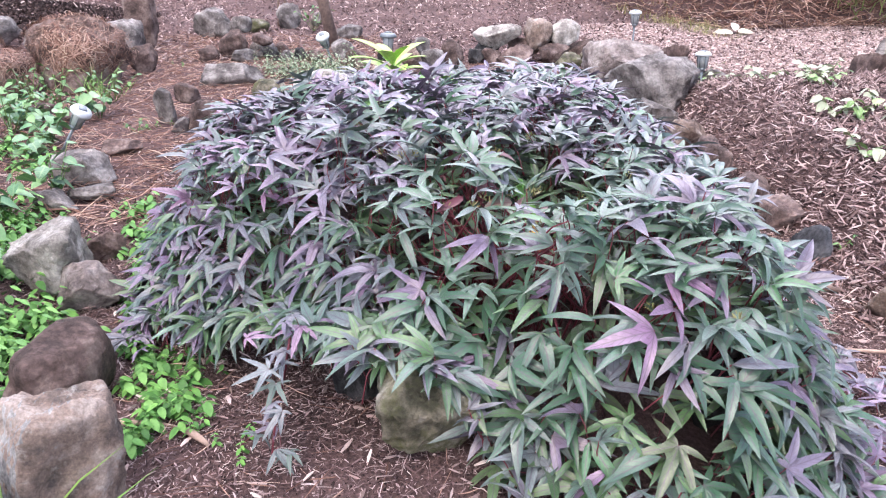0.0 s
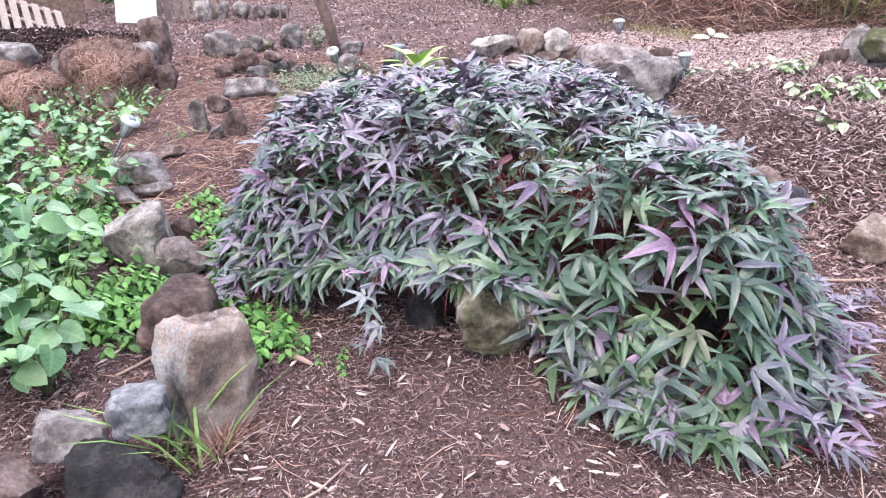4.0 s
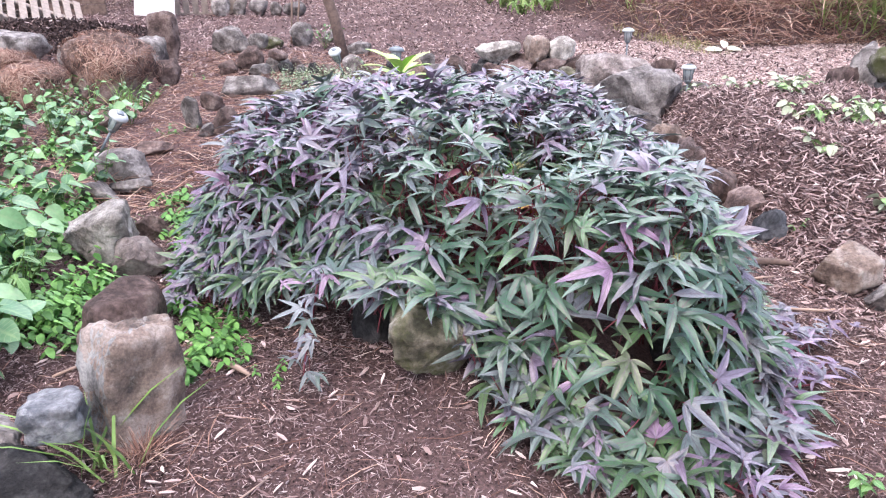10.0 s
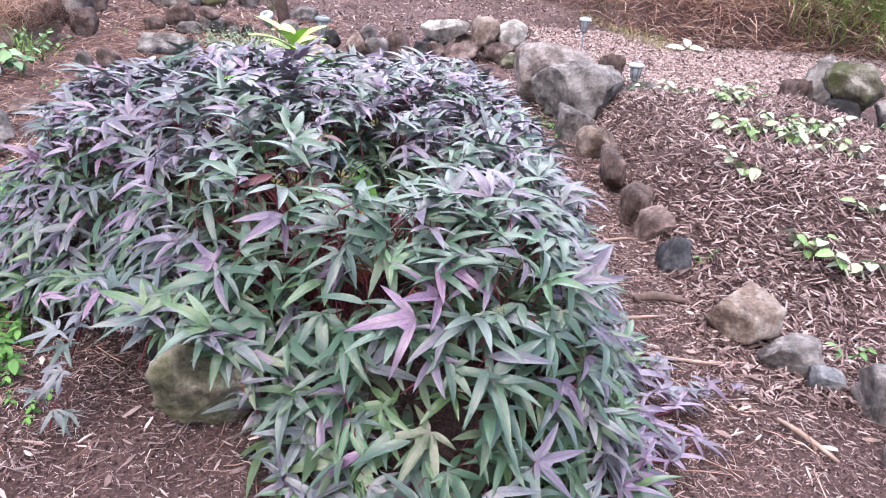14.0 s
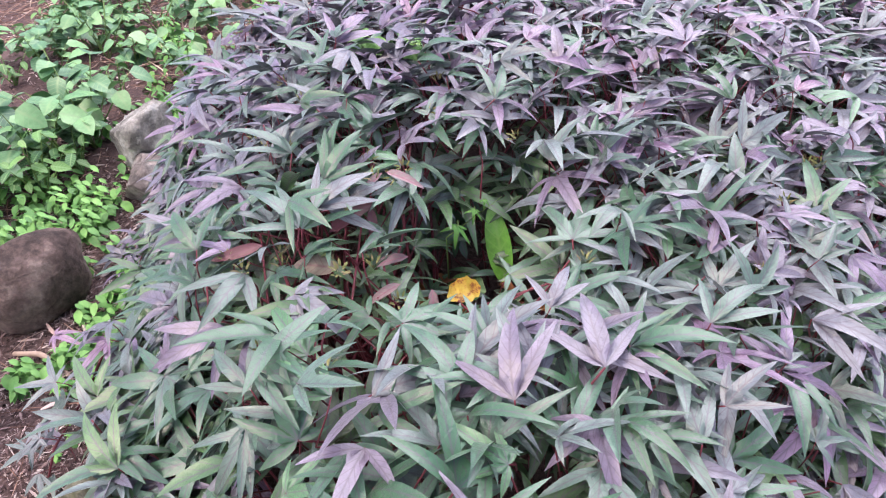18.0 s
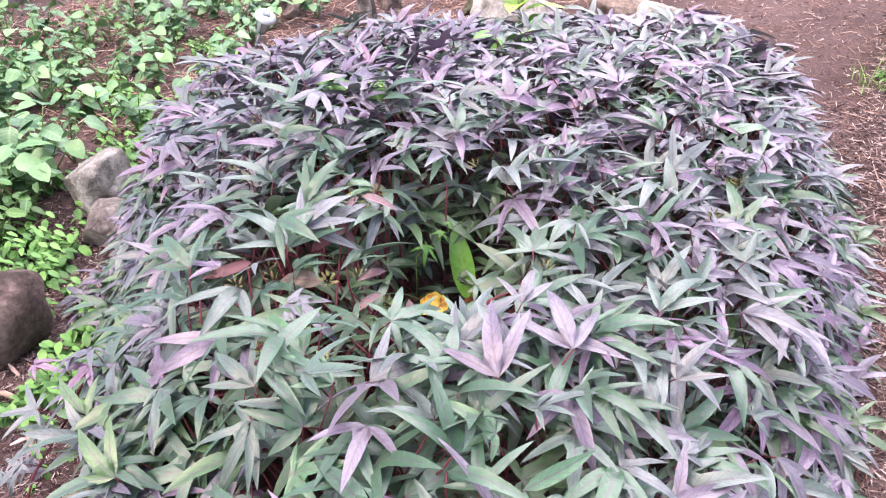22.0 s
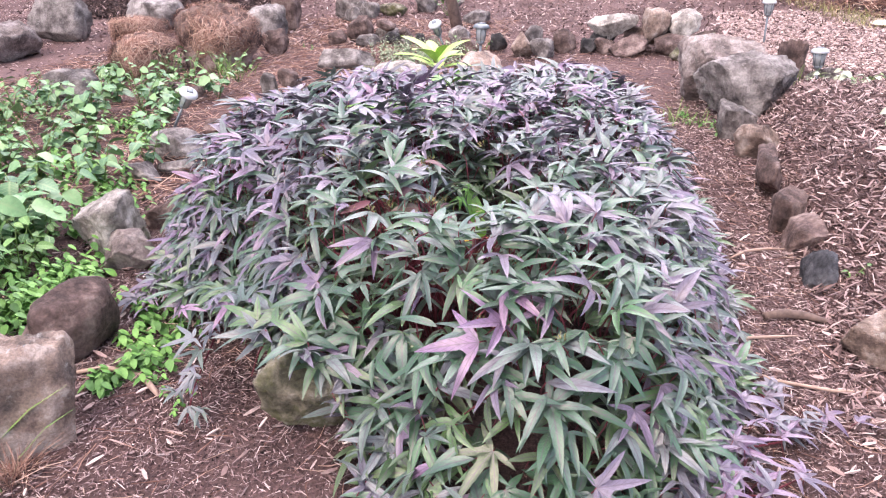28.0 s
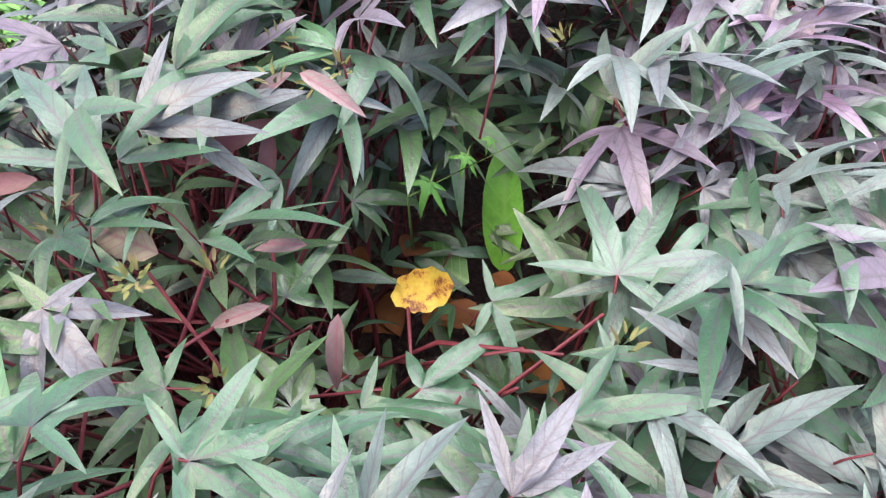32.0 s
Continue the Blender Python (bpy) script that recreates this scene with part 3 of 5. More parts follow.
splinters("pine_straw", "thin reddish pine straw lying across the path", "straw", patch(5000, -2.6, 1.6, 0.3, 7.5, 25, clear), (0.05, 0.18), (0.0018, 0.004), 0.14, HAY, 35, lift=0.008, bend=0.12)
splinters("pine_straw", "matted reddish pine straw between the rocks", "straw", patch(7500, -4.6, -0.7, 3.0, 8.5, 26, clear), (0.07, 0.26), (0.003, 0.007), 0.2, HAY, 36, lift=0.012, bend=0.12)
splinters("pale_mulch", "pale pinkish wood shavings covering the rear walkway", "mulch", patch(34000, 1.4, 7.5, 5.9, 9.4, 27, lambda x, y: (y > 6.3 + 0.25 * np.abs(x - 3)) & (y < bank_foot(x) + 0.1)), (0.03, 0.11), (0.008, 0.020), 0.15, PALE_CHIP, 37, thin=True)
splinters("soil_heap", "heap of dark loamy soil with bark debris by the pallets", "soil", patch(16000, -7.2, -3.7, 8.0, 10.6, 55, lambda x, y: ((x + 5.3) / 1.8) ** 2 + ((y - 9.2) / 1.2) ** 2 < 1), (0.03, 0.11), (0.012, 0.04), 0.5, CRUMB, 56, lift=0.01, thin=True)

# ---- rocks ----
ICO = {}
for level in (3, 4, 5):
    bm = bmesh.new()
    bmesh.ops.create_icosphere(bm, subdivisions=level, radius=1.0)
    ICO[level] = (np.array([v.co[:] for v in bm.verts]), [tuple(v.index for v in q.verts) for q in bm.faces])
    bm.free()


def rock(label, x, y, w, d, h, material, seed, turn=0.0, z=None, lean=0.0, tip=0.0, cuts=10, sharp=0.64, rough=0.10, boxy=0.12, level=4, sink=0.1, group="", name="rock"):
    """A boulder: a ball cut by chance planes, roughened, and bedded in the soil."""
    r = np.random.RandomState(seed)
    v = ICO[level][0].copy()
    off = r.uniform(-50, 50, 3)
    p = 2 + 7 * boxy
    v /= ((np.abs(v) ** p).sum(1) ** (1 / p))[:, None]
    low = np.array([noise.noise(Vector(p * 1.3 + off)) for p in v])
    v *= (1 + 0.22 * low)[:, None]
    for _ in range(cuts):
        q = r.normal(0, 1, 3)
        q /= np.linalg.norm(q)
        over = v @ q - (v @ q).max() * r.uniform(sharp - 0.12, sharp + 0.14)
        v -= np.clip(over, 0, None)[:, None] * q * 0.97
    mid = np.array([noise.turbulence(Vector(p * 2.2 + off), 4, True) for p in v])
    fine = np.array([noise.noise(Vector(p * 13.0 + off)) for p in v])
    v *= (1 - rough * 1.5 * (mid - 0.5) + rough * 0.6 * fine)[:, None]
    v /= np.abs(v).max(0)
    v *= np.array([w, d, h]) / 2
    m = (Matrix.Rotation(radians(turn), 3, "Z") @ Matrix.Rotation(radians(tip), 3, "X") @ Matrix.Rotation(radians(lean), 3, "Y"))
    v = v @ np.array(m).T
    v[:, 2] -= v[:, 2].min() + sink * h
    return thing(name, label, "rock", x, y, z, mesh_of("rock", v, ICO[level][1], [material]), group)


LEFT, WALL, EDGE, FAR, BACK = "rocks along the weedy bed", "rocks of the low wall", "rocks edging the mulch bed", "rocks by the far walkway", "rocks behind the mound"
rock("tall pinkish-grey granite slab standing on end, lichen-spotted", -0.81, 1.35, 0.22, 0.26, 0.4, ROCK_SLAB, 1, -42, tip=-12, lean=-2, cuts=6, sharp=0.95, boxy=0.8, rough=0.07, sink=0.2, level=5, group=LEFT)
slab = [o for o in scene.objects if o.name.startswith("rock")][-1]
# slab faces turned towards -x get the grey stone, with a wavy border
slab.data.materials.append(ROCK_SLAB_GREY)
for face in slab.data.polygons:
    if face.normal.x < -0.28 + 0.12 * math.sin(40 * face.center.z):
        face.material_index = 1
rock("small blue-grey block perched on a black lava stone", -0.935, 1.16, 0.155, 0.15, 0.12, ROCK_BLUE, 2, 20, z=0.13, cuts=5, sharp=0.95, boxy=0.8, rough=0.03, sink=0, level=5, group=LEFT)
rock("pitted grey-brown rounded stone leaning on lava rock", -1.1, 1.12, 0.20, 0.19, 0.17, ROCK_GREY, 3, 25, z=0.07, rough=0.07, sink=0, level=5, group=LEFT)
rock("rough black lava stone half sunk in the mulch", -0.95, 1.03, 0.30, 0.25, 0.18, ROCK_DARK, 4, 8, rough=0.09, sink=0.15, level=5, group=LEFT)
rock("brownish grey rounded boulder beside the lava stone", -1.22, 0.93, 0.24, 0.24, 0.24, ROCK_BROWN, 5, 40, sink=0.1, level=5, group=LEFT)
rock("smooth dark reddish-brown round stone beside green weeds", -1.04, 1.81, 0.24, 0.34, 0.27, ROCK_BROWN, 6, -15, cuts=5, sharp=0.9, rough=0.03, level=5, group=LEFT)
rock("large pale grey boulder with flat faces among weeds", -1.43, 2.52, 0.34, 0.34, 0.34, ROCK_PALE, 7, 10, cuts=7, sharp=0.60, level=5, group=LEFT)
rock("grey angular stone leaning on a pale boulder", -1.25, 2.36, 0.26, 0.22, 0.18, ROCK_BASALT, 8, -30, cuts=7, sharp=0.60, group=LEFT)
rock("dark stone tucked beside a pale boulder", -1.36, 2.78, 0.17, 0.13, 0.14, ROCK_BROWN, 9, 40, group=LEFT)
rock("small grey stone half hidden by weeds", -1.82, 3.3, 0.22, 0.17, 0.13, ROCK_GREY, 10, 0, group=LEFT)
rock("flat grey stone behind a small stone", -1.74, 3.45, 0.24, 0.16, 0.09, ROCK_GREY, 11, 25, group=LEFT)
rock("rounded grey boulder on the weedy border", -1.88, 3.72, 0.33, 0.26, 0.20, ROCK_GREY, 12, -10, cuts=6, group=LEFT)
rock("flat brown stone behind the rounded boulder", -1.92, 4.22, 0.28, 0.18, 0.11, ROCK_BROWN, 13, 15, group=LEFT)
rock("small white quartz stone near the tilted lamp", -2.92, 4.98, 0.20, 0.16, 0.16, ROCK_PALE, 14, 10, cuts=7, sharp=0.60, group=LEFT)
rock("small brown stone near the tilted lamp", -2.8, 5.05, 0.16, 0.14, 0.11, ROCK_BROWN, 15, 30, group=LEFT)
rock("dark brown stone near the tilted lamp", -2.56, 4.95, 0.22, 0.18, 0.13, ROCK_BROWN, 16, -20, group=LEFT)
rock("low flat grey boulder among the weeds", -3.55, 4.85, 0.55, 0.36, 0.24, ROCK_GREY, 17, 5, group=LEFT)
rock("big brown boulder shrouded in dry straw", -2.98, 6.05, 0.80, 0.64, 0.62, ROCK_BROWN, 18, 20, cuts=7, group=BACK)
rock("straw-covered brown boulder beside a bigger one", -3.5, 5.68, 0.62, 0.50, 0.46, ROCK_BROWN, 19, 0, group=BACK)
rock("straw-covered brown boulder below the soil heap", -4.55, 7.05, 0.60, 0.5, 0.36, ROCK_BROWN, 29, 30, group=BACK)
rock("pointed grey stone behind straw-covered boulders", -3.62, 6.75, 0.34, 0.28, 0.46, ROCK_GREY, 20, 10, cuts=7, sharp=0.60, group=BACK)
rock("smooth grey boulder behind straw", -3.22, 7.45, 0.42, 0.36, 0.42, ROCK_GREY, 21, 10, cuts=5, group=BACK)
rock("upright flat-topped stone slab", -3.2, 7.85, 0.34, 0.20, 0.62, ROCK_BROWN, 22, 5, cuts=4, sharp=0.95, boxy=0.9, rough=0.03, group=BACK)
rock("brown stone beside straw-covered boulder", -2.72, 6.55, 0.28, 0.26, 0.33, ROCK_BROWN, 23, 0, group=BACK)
rock("brownish grey boulder at the weedy corner", -5.45, 6.3, 0.48, 0.40, 0.38, ROCK_BASALT, 24, 0, group=BACK)
rock("large grey slab leaning back by the soil heap", -5.55, 7.05, 0.65, 0.40, 0.62, ROCK_GREY, 25, 15, lean=12, cuts=7, sharp=0.60, group=BACK)
rock("broad grey boulder below the soil heap", -4.85, 7.75, 0.85, 0.55, 0.50, ROCK_GREY, 26, 0, cuts=7, sharp=0.60, group=BACK)
rock("angular grey boulder on the open ground", -2.72, 8.55, 0.46, 0.40, 0.38, ROCK_GREY, 27, 15, cuts=7, sharp=0.60, group=BACK)
for k, (dx, w, h) in enumerate(((-4.15, 0.34, 0.45), (-3.85, 0.26, 0.34), (-3.5, 0.32, 0.36), (-3.2, 0.25, 0.28), (-2.9, 0.36, 0.3))):
    rock("weathered grey stone in a far row", dx, 12.9 + 0.1 * (k % 2), w, w, h, ROCK_GREY, 30 + k, 40 * k, level=3, group="stones in the far row")
rock("round dark grey cobble in the back heap", -2.1, 7.25, 0.28, 0.26, 0.30, ROCK_BROWN, 41, 0, cuts=5, group=BACK)
rock("long grey cobble in the back heap", -1.95, 7.05, 0.28, 0.18, 0.14, ROCK_GREY, 42, 20, cuts=5, group=BACK)
rock("cobble on top of the back heap", -2.05, 7.42, 0.22, 0.2, 0.16, ROCK_GREY, 43, 0, z=0.30, cuts=5, sink=0, group=BACK)
rock("dark cobble in the back heap", -1.72, 7.15, 0.17, 0.15, 0.15, ROCK_DARK, 44, 0, cuts=5, group=BACK)
rock("small grey cobble in the back heap", -1.56, 7.05, 0.14, 0.13, 0.12, ROCK_GREY, 45, 0, cuts=5, group=BACK)
for k, (x, y, w, h, z) in enumerate(((-2.28, 7.1, 0.2, 0.16, None), (-1.84, 7.35, 0.24, 0.2, None), (-1.64, 7.3, 0.2, 0.18, None), (-1.45, 7.2, 0.16, 0.14, None), (-1.8, 7.2, 0.2, 0.13, 0.2), (-2.2, 7.45, 0.26, 0.2, 0.22), (-1.3, 7.05, 0.17, 0.15, None), (-0.62, 6.95, 0.2, 0.2, None), (-0.0, 6.95, 0.22, 0.24, None), (-0.28, 7.0, 0.24, 0.3, None))):
    rock("weathered brown cobble in the back heap", x, y, w, w * 0.85, h, (ROCK_BROWN, ROCK_GREY, ROCK_BROWN, ROCK_DARK)[k % 4], 160 + k, 47 * k, z=z, cuts=7, sharp=0.60, level=3, sink=0.1 if z is None else 0, group=BACK)
rock("mossy flat stone behind the heap", -2.35, 8.9, 0.40, 0.3, 0.2, ROCK_MOSS, 46, 0, group=BACK)
rock("grey stone by the leaning sticks", -1.98, 9.2, 0.30, 0.28, 0.34, ROCK_GREY, 47, 0, cuts=7, group=BACK)
rock("round stone by the leaning sticks", -1.66, 9.35, 0.22, 0.2, 0.2, ROCK_GREY, 48, 0, group=BACK)
rock("broad grey angular slab among pine straw", -1.8, 6.1, 0.56, 0.30, 0.2, ROCK_GREY, 49, 15, cuts=7, sharp=0.60, group=BACK)
rock("low tan lichened boulder behind the purple leaves", -1.33, 5.42, 0.30, 0.26, 0.20, ROCK_MOSS, 50, 0, cuts=5, group=BACK)
rock("upright grey stone in a small cluster", -1.88, 4.88, 0.15, 0.13, 0.27, ROCK_GREY, 51, 0, cuts=7, group=BACK)
rock("dark wedge stone resting on a small cluster", -1.73, 4.92, 0.20, 0.16, 0.15, ROCK_BROWN, 52, -20, z=0.19, cuts=7, sink=0, group=BACK)
rock("brown stone in a small cluster", -1.6, 4.74, 0.19, 0.16, 0.22, ROCK_BROWN, 53, 20, cuts=8, group=BACK)
rock("small stone at the foot of a small cluster", -1.72, 4.68, 0.13, 0.11, 0.14, ROCK_GREY, 54, 0, group=BACK)
rock("broad flat pale stone behind the purple mound", -0.70, 4.62, 0.58, 0.40, 0.46, ROCK_PALE, 55, -8, cuts=8, group=BACK)
rock("brown-grey boulder behind the purple mound", -0.4, 5.35, 0.40, 0.34, 0.36, ROCK_PINK, 56, 10, cuts=7, group=BACK)
rock("low pale grey stone behind the purple mound", -0.05, 5.05, 0.36, 0.28, 0.32, ROCK_PALE, 57, 0, cuts=7, group=BACK)
rock("reddish-brown angular stone by the lamp", -0.38, 6.75, 0.24, 0.2, 0.26, ROCK_PINK, 58, 0, cuts=7, sharp=0.60, group=BACK)
rock("grey stone by the lamp", -0.18, 6.72, 0.22, 0.2, 0.22, ROCK_GREY, 59, 0, cuts=7, group=BACK)
rock("brown stone beside grey groundcover", -0.85, 6.7, 0.22, 0.18, 0.2, ROCK_BROWN, 60, 0, group=BACK)
rock("grey stone beside grey groundcover", -1.05, 7.15, 0.24, 0.2, 0.24, ROCK_GREY, 61, 0, group=BACK)
rock("grey stone beside the leaning trunk", -1.15, 8.35, 0.34, 0.22, 0.2, ROCK_GREY, 62, 0, group=BACK)

rock("rough grey boulder beyond the weeds", -5.51, 5.03, 0.55, 0.45, 0.34, ROCK_GREY, 171, 27, cuts=7, sharp=0.60, group=BACK)
rock("dark brown boulder beyond the weeds", -5.39, 6.08, 0.6, 0.5, 0.45, ROCK_BASALT, 172, 64, cuts=7, sharp=0.60, group=BACK)
rock("broad low grey stone among the weeds", -3.53, 4.85, 0.58, 0.36, 0.26, ROCK_GREY, 173, 11, cuts=7, sharp=0.60, group=BACK)
rock("brown stone at the back of the weedy bed", -6.19, 6.05, 0.5, 0.4, 0.36, ROCK_BROWN, 174, 48, cuts=7, sharp=0.60, group=BACK)
rock("brownish stone beside the weeds", -5.15, 4.53, 0.34, 0.3, 0.22, ROCK_BASALT, 175, 85, cuts=7, sharp=0.60, group=BACK)

rock("dark cobble at the end of the low wall", 0.19, 6.95, 0.20, 0.18, 0.18, ROCK_DARK, 70, 0, group=WALL)
rock("dark stone in the lower course of the wall", 0.34, 6.97, 0.24, 0.22, 0.19, ROCK_BROWN, 71, 0, group=WALL)
rock("brown stone in the lower course of the wall", 0.55, 6.89, 0.36, 0.26, 0.20, ROCK_BROWN, 72, 5, cuts=7, group=WALL)
rock("pale angular stone on the upper course of the wall", 0.4, 7.12, 0.46, 0.32, 0.26, ROCK_PALE, 73, 8, z=0.17, cuts=7, sharp=0.60, sink=0, group=WALL)
rock("pinkish angular stone on the upper course of the wall", 0.76, 7.09, 0.30, 0.26, 0.34, ROCK_PINK, 74, -10, z=0.14, cuts=7, sharp=0.60, sink=0, group=WALL)
rock("grey-brown stone on the upper course of the wall", 1.02, 7.15, 0.28, 0.26, 0.27, ROCK_PALE, 75, 10, z=0.20, cuts=7, sharp=0.60, sink=0, group=WALL)
rock("dark stone under the upper course of the wall", 0.88, 6.99, 0.36, 0.30, 0.22, ROCK_BROWN, 76, 0, group=WALL)
for k, (x, y) in enumerate(((0.3, 7.17), (0.62, 7.19), (0.95, 7.25), (1.15, 7.15))):
    rock("dark stone packed inside the low wall", x, y, 0.28, 0.24, 0.26, (ROCK_DARK, ROCK_BROWN)[k % 2], 150 + k, 60 * k, group=WALL)
rock("dark leaning stone closing the low wall", 1.22, 6.93, 0.18, 0.38, 0.30, ROCK_MOSS, 77, 25, lean=20, group=WALL)
rock("flat dark stone at the end of the wall", 1.05, 6.77, 0.30, 0.24, 0.15, ROCK_MOSS, 78, 10, group=WALL)

rock("large pinkish-grey basalt boulder with a broad sloping top", 1.24, 5.48, 0.56, 0.56, 0.52, ROCK_BASALT, 93, 14, tip=6, cuts=6, sharp=0.60, boxy=0.2, rough=0.08, sink=0.06, level=5, group=EDGE)
rock("dark grey basalt boulder leaning on a larger one", 1.36, 5.08, 0.64, 0.42, 0.44, ROCK_GREY, 98, -4, tip=4, cuts=6, sharp=0.60, boxy=0.25, rough=0.08, sink=0.05, level=5, group=EDGE)
rock("rounded dark stone behind the large boulder", 1.78, 6.19, 0.22, 0.2, 0.38, ROCK_BROWN, 82, 0, cuts=6, boxy=0.45, group=EDGE)
rock("flat grey stone by the walkway lamp", 2.05, 5.99, 0.36, 0.24, 0.18, ROCK_GREY, 83, 0, boxy=0.45, sink=0.25, group=EDGE)
rock("low pale stone beside the walkway", 2.55, 5.89, 0.40, 0.24, 0.15, ROCK_PALE, 84, -20, boxy=0.45, sink=0.25, group=EDGE)
rock("small brown angular stone edging the path", 1.31, 4.63, 0.22, 0.26, 0.30, ROCK_GREY, 85, 10, cuts=7, boxy=0.45, sink=0.25, group=EDGE)
rock("pinkish-brown angular stone edging the path", 1.42, 4.33, 0.27, 0.36, 0.28, ROCK_PINK, 86, -25, cuts=7, sharp=0.60, boxy=0.45, sink=0.25, group=EDGE)
rock("flat upright slab edging the path", 1.4, 3.77, 0.13, 0.52, 0.27, ROCK_BROWN, 87, -5, cuts=7, sharp=0.60, boxy=0.45, sink=0.25, group=EDGE)
rock("brown slab edging the path", 1.44, 3.37, 0.15, 0.34, 0.22, ROCK_BROWN, 88, -10, cuts=7, boxy=0.45, sink=0.25, group=EDGE)
rock("small square brown slab edging the path", 1.46, 3.07, 0.15, 0.26, 0.20, ROCK_BROWN, 89, 6, cuts=7, sharp=0.60, boxy=0.45, sink=0.25, group=EDGE)
rock("dark blue-grey slate chip stuck upright in the bed edge", 1.47, 2.77, 0.10, 0.17, 0.22, ROCK_SLATE, 90, 15, cuts=7, sharp=0.60, boxy=0.45, sink=0.25, group=EDGE)
rock("rounded tan cobble at the corner of the bed", 1.6, 2.31, 0.25, 0.22, 0.20, ROCK_PINK, 91, 20, cuts=5, rough=0.03, group=EDGE)
rock("grey speckled cobble at the corner of the bed", 1.69, 2.11, 0.22, 0.18, 0.14, ROCK_GREY, 92, 0, cuts=6, group=EDGE)
rock("small blue-grey stone beside the cobbles", 1.77, 2.01, 0.11, 0.10, 0.09, ROCK_BLUE, 93, 0, cuts=7, group=EDGE)
rock("large pale grey cobble over a dark hollow", 1.93, 1.87, 0.30, 0.26, 0.17, ROCK_GREY, 94, 10, cuts=6, group=EDGE)
rock("grey boulder at the path corner", 1.86, 1.57, 0.28, 0.24, 0.18, ROCK_GREY, 95, -15, cuts=8, boxy=0.45, group=EDGE)
rock("brown stone near the path corner", 1.77, 1.29, 0.2, 0.2, 0.14, ROCK_BROWN, 96, 0, boxy=0.45, sink=0.25, group=EDGE)

rock("tall thin grey slab standing by the walkway", 3.34, 5.85, 0.26, 0.4, 0.66, ROCK_GREY, 100, 20, lean=8, cuts=7, sharp=0.60, group=FAR)
rock("mossy rounded boulder by the walkway", 3.52, 5.7, 0.46, 0.4, 0.4, ROCK_MOSS, 101, 10, z=0.14, sink=0, group=FAR)
rock("dark stone under the mossy boulder", 3.4, 5.55, 0.32, 0.26, 0.24, ROCK_DARK, 102, 0, group=FAR)
rock("dark foot stone by the walkway", 3.16, 5.8, 0.24, 0.26, 0.36, ROCK_BROWN, 103, 0, group=FAR)
rock("square grey stone in the walkway border", 3.7, 5.4, 0.28, 0.24, 0.3, ROCK_GREY, 104, 10, cuts=7, group=FAR)
rock("small grey stone in the walkway border", 3.86, 5.42, 0.16, 0.15, 0.18, ROCK_GREY, 105, 0, group=FAR)
rock("rounded grey boulder in the walkway border", 4.14, 5.52, 0.34, 0.28, 0.28, ROCK_GREY, 106, 0, cuts=6, group=FAR)
rock("pale wedge stone on top of the walkway border", 4.34, 5.78, 0.2, 0.18, 0.16, ROCK_PALE, 107, 0, z=0.32, cuts=7, sharp=0.60, sink=0, group=FAR)
for k in range(7):
    rock("grey stone in the walkway border", 4.4 + 0.19 * k, 5.5 + 0.05 * math.sin(3 * k), 0.19, 0.17, 0.14 + 0.05 * (k % 3), (ROCK_GREY, ROCK_BROWN, ROCK_MOSS)[k % 3], 110 + k, 50 * k, level=3, group=FAR)
    rock("brown stone in the upper walkway border", 4.3 + 0.22 * k, 5.72 + 0.04 * math.sin(5 * k), 0.2, 0.18, 0.30, (ROCK_BROWN, ROCK_GREY)[k % 2], 120 + k, 70 * k, level=3, group=FAR)
rock("big grey boulder lying on the walkway edge", 4.32, 4.61, 0.46, 0.36, 0.28, ROCK_GREY, 130, 0, cuts=7, group=FAR)
rock("pale lichened stone in the mulch bed", 3.12, 2.91, 0.26, 0.24, 0.18, ROCK_MOSS, 131, 0, group=FAR)

rock("mossy greenish stone half hidden under the leaves", 0.02, 1.475, 0.25, 0.23, 0.29, ROCK_MOSS, 140, 8, cuts=7, sharp=0.60, sink=0.08, level=5, group="stones under the mound")
# these four get darker stone than their own: leaf shade put into the colour
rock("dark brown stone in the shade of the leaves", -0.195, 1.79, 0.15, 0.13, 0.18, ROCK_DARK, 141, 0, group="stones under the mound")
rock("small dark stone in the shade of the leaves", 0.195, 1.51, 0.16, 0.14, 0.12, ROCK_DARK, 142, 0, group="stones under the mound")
rock("grey stone shaded by overhanging leaves", 0.985, 2.1, 0.22, 0.22, 0.26, ROCK_BROWN, 143, 0, group="stones under the mound")
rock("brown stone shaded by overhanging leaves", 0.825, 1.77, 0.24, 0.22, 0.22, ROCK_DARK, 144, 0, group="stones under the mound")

# ---- the purple-leaved sweet potato mound ----
KINDS = [palmate(200 + k, (3, 5, 5, 3, 5, 3)[k % 6] if k not in (11, 17) else 1) for k in range(24)]
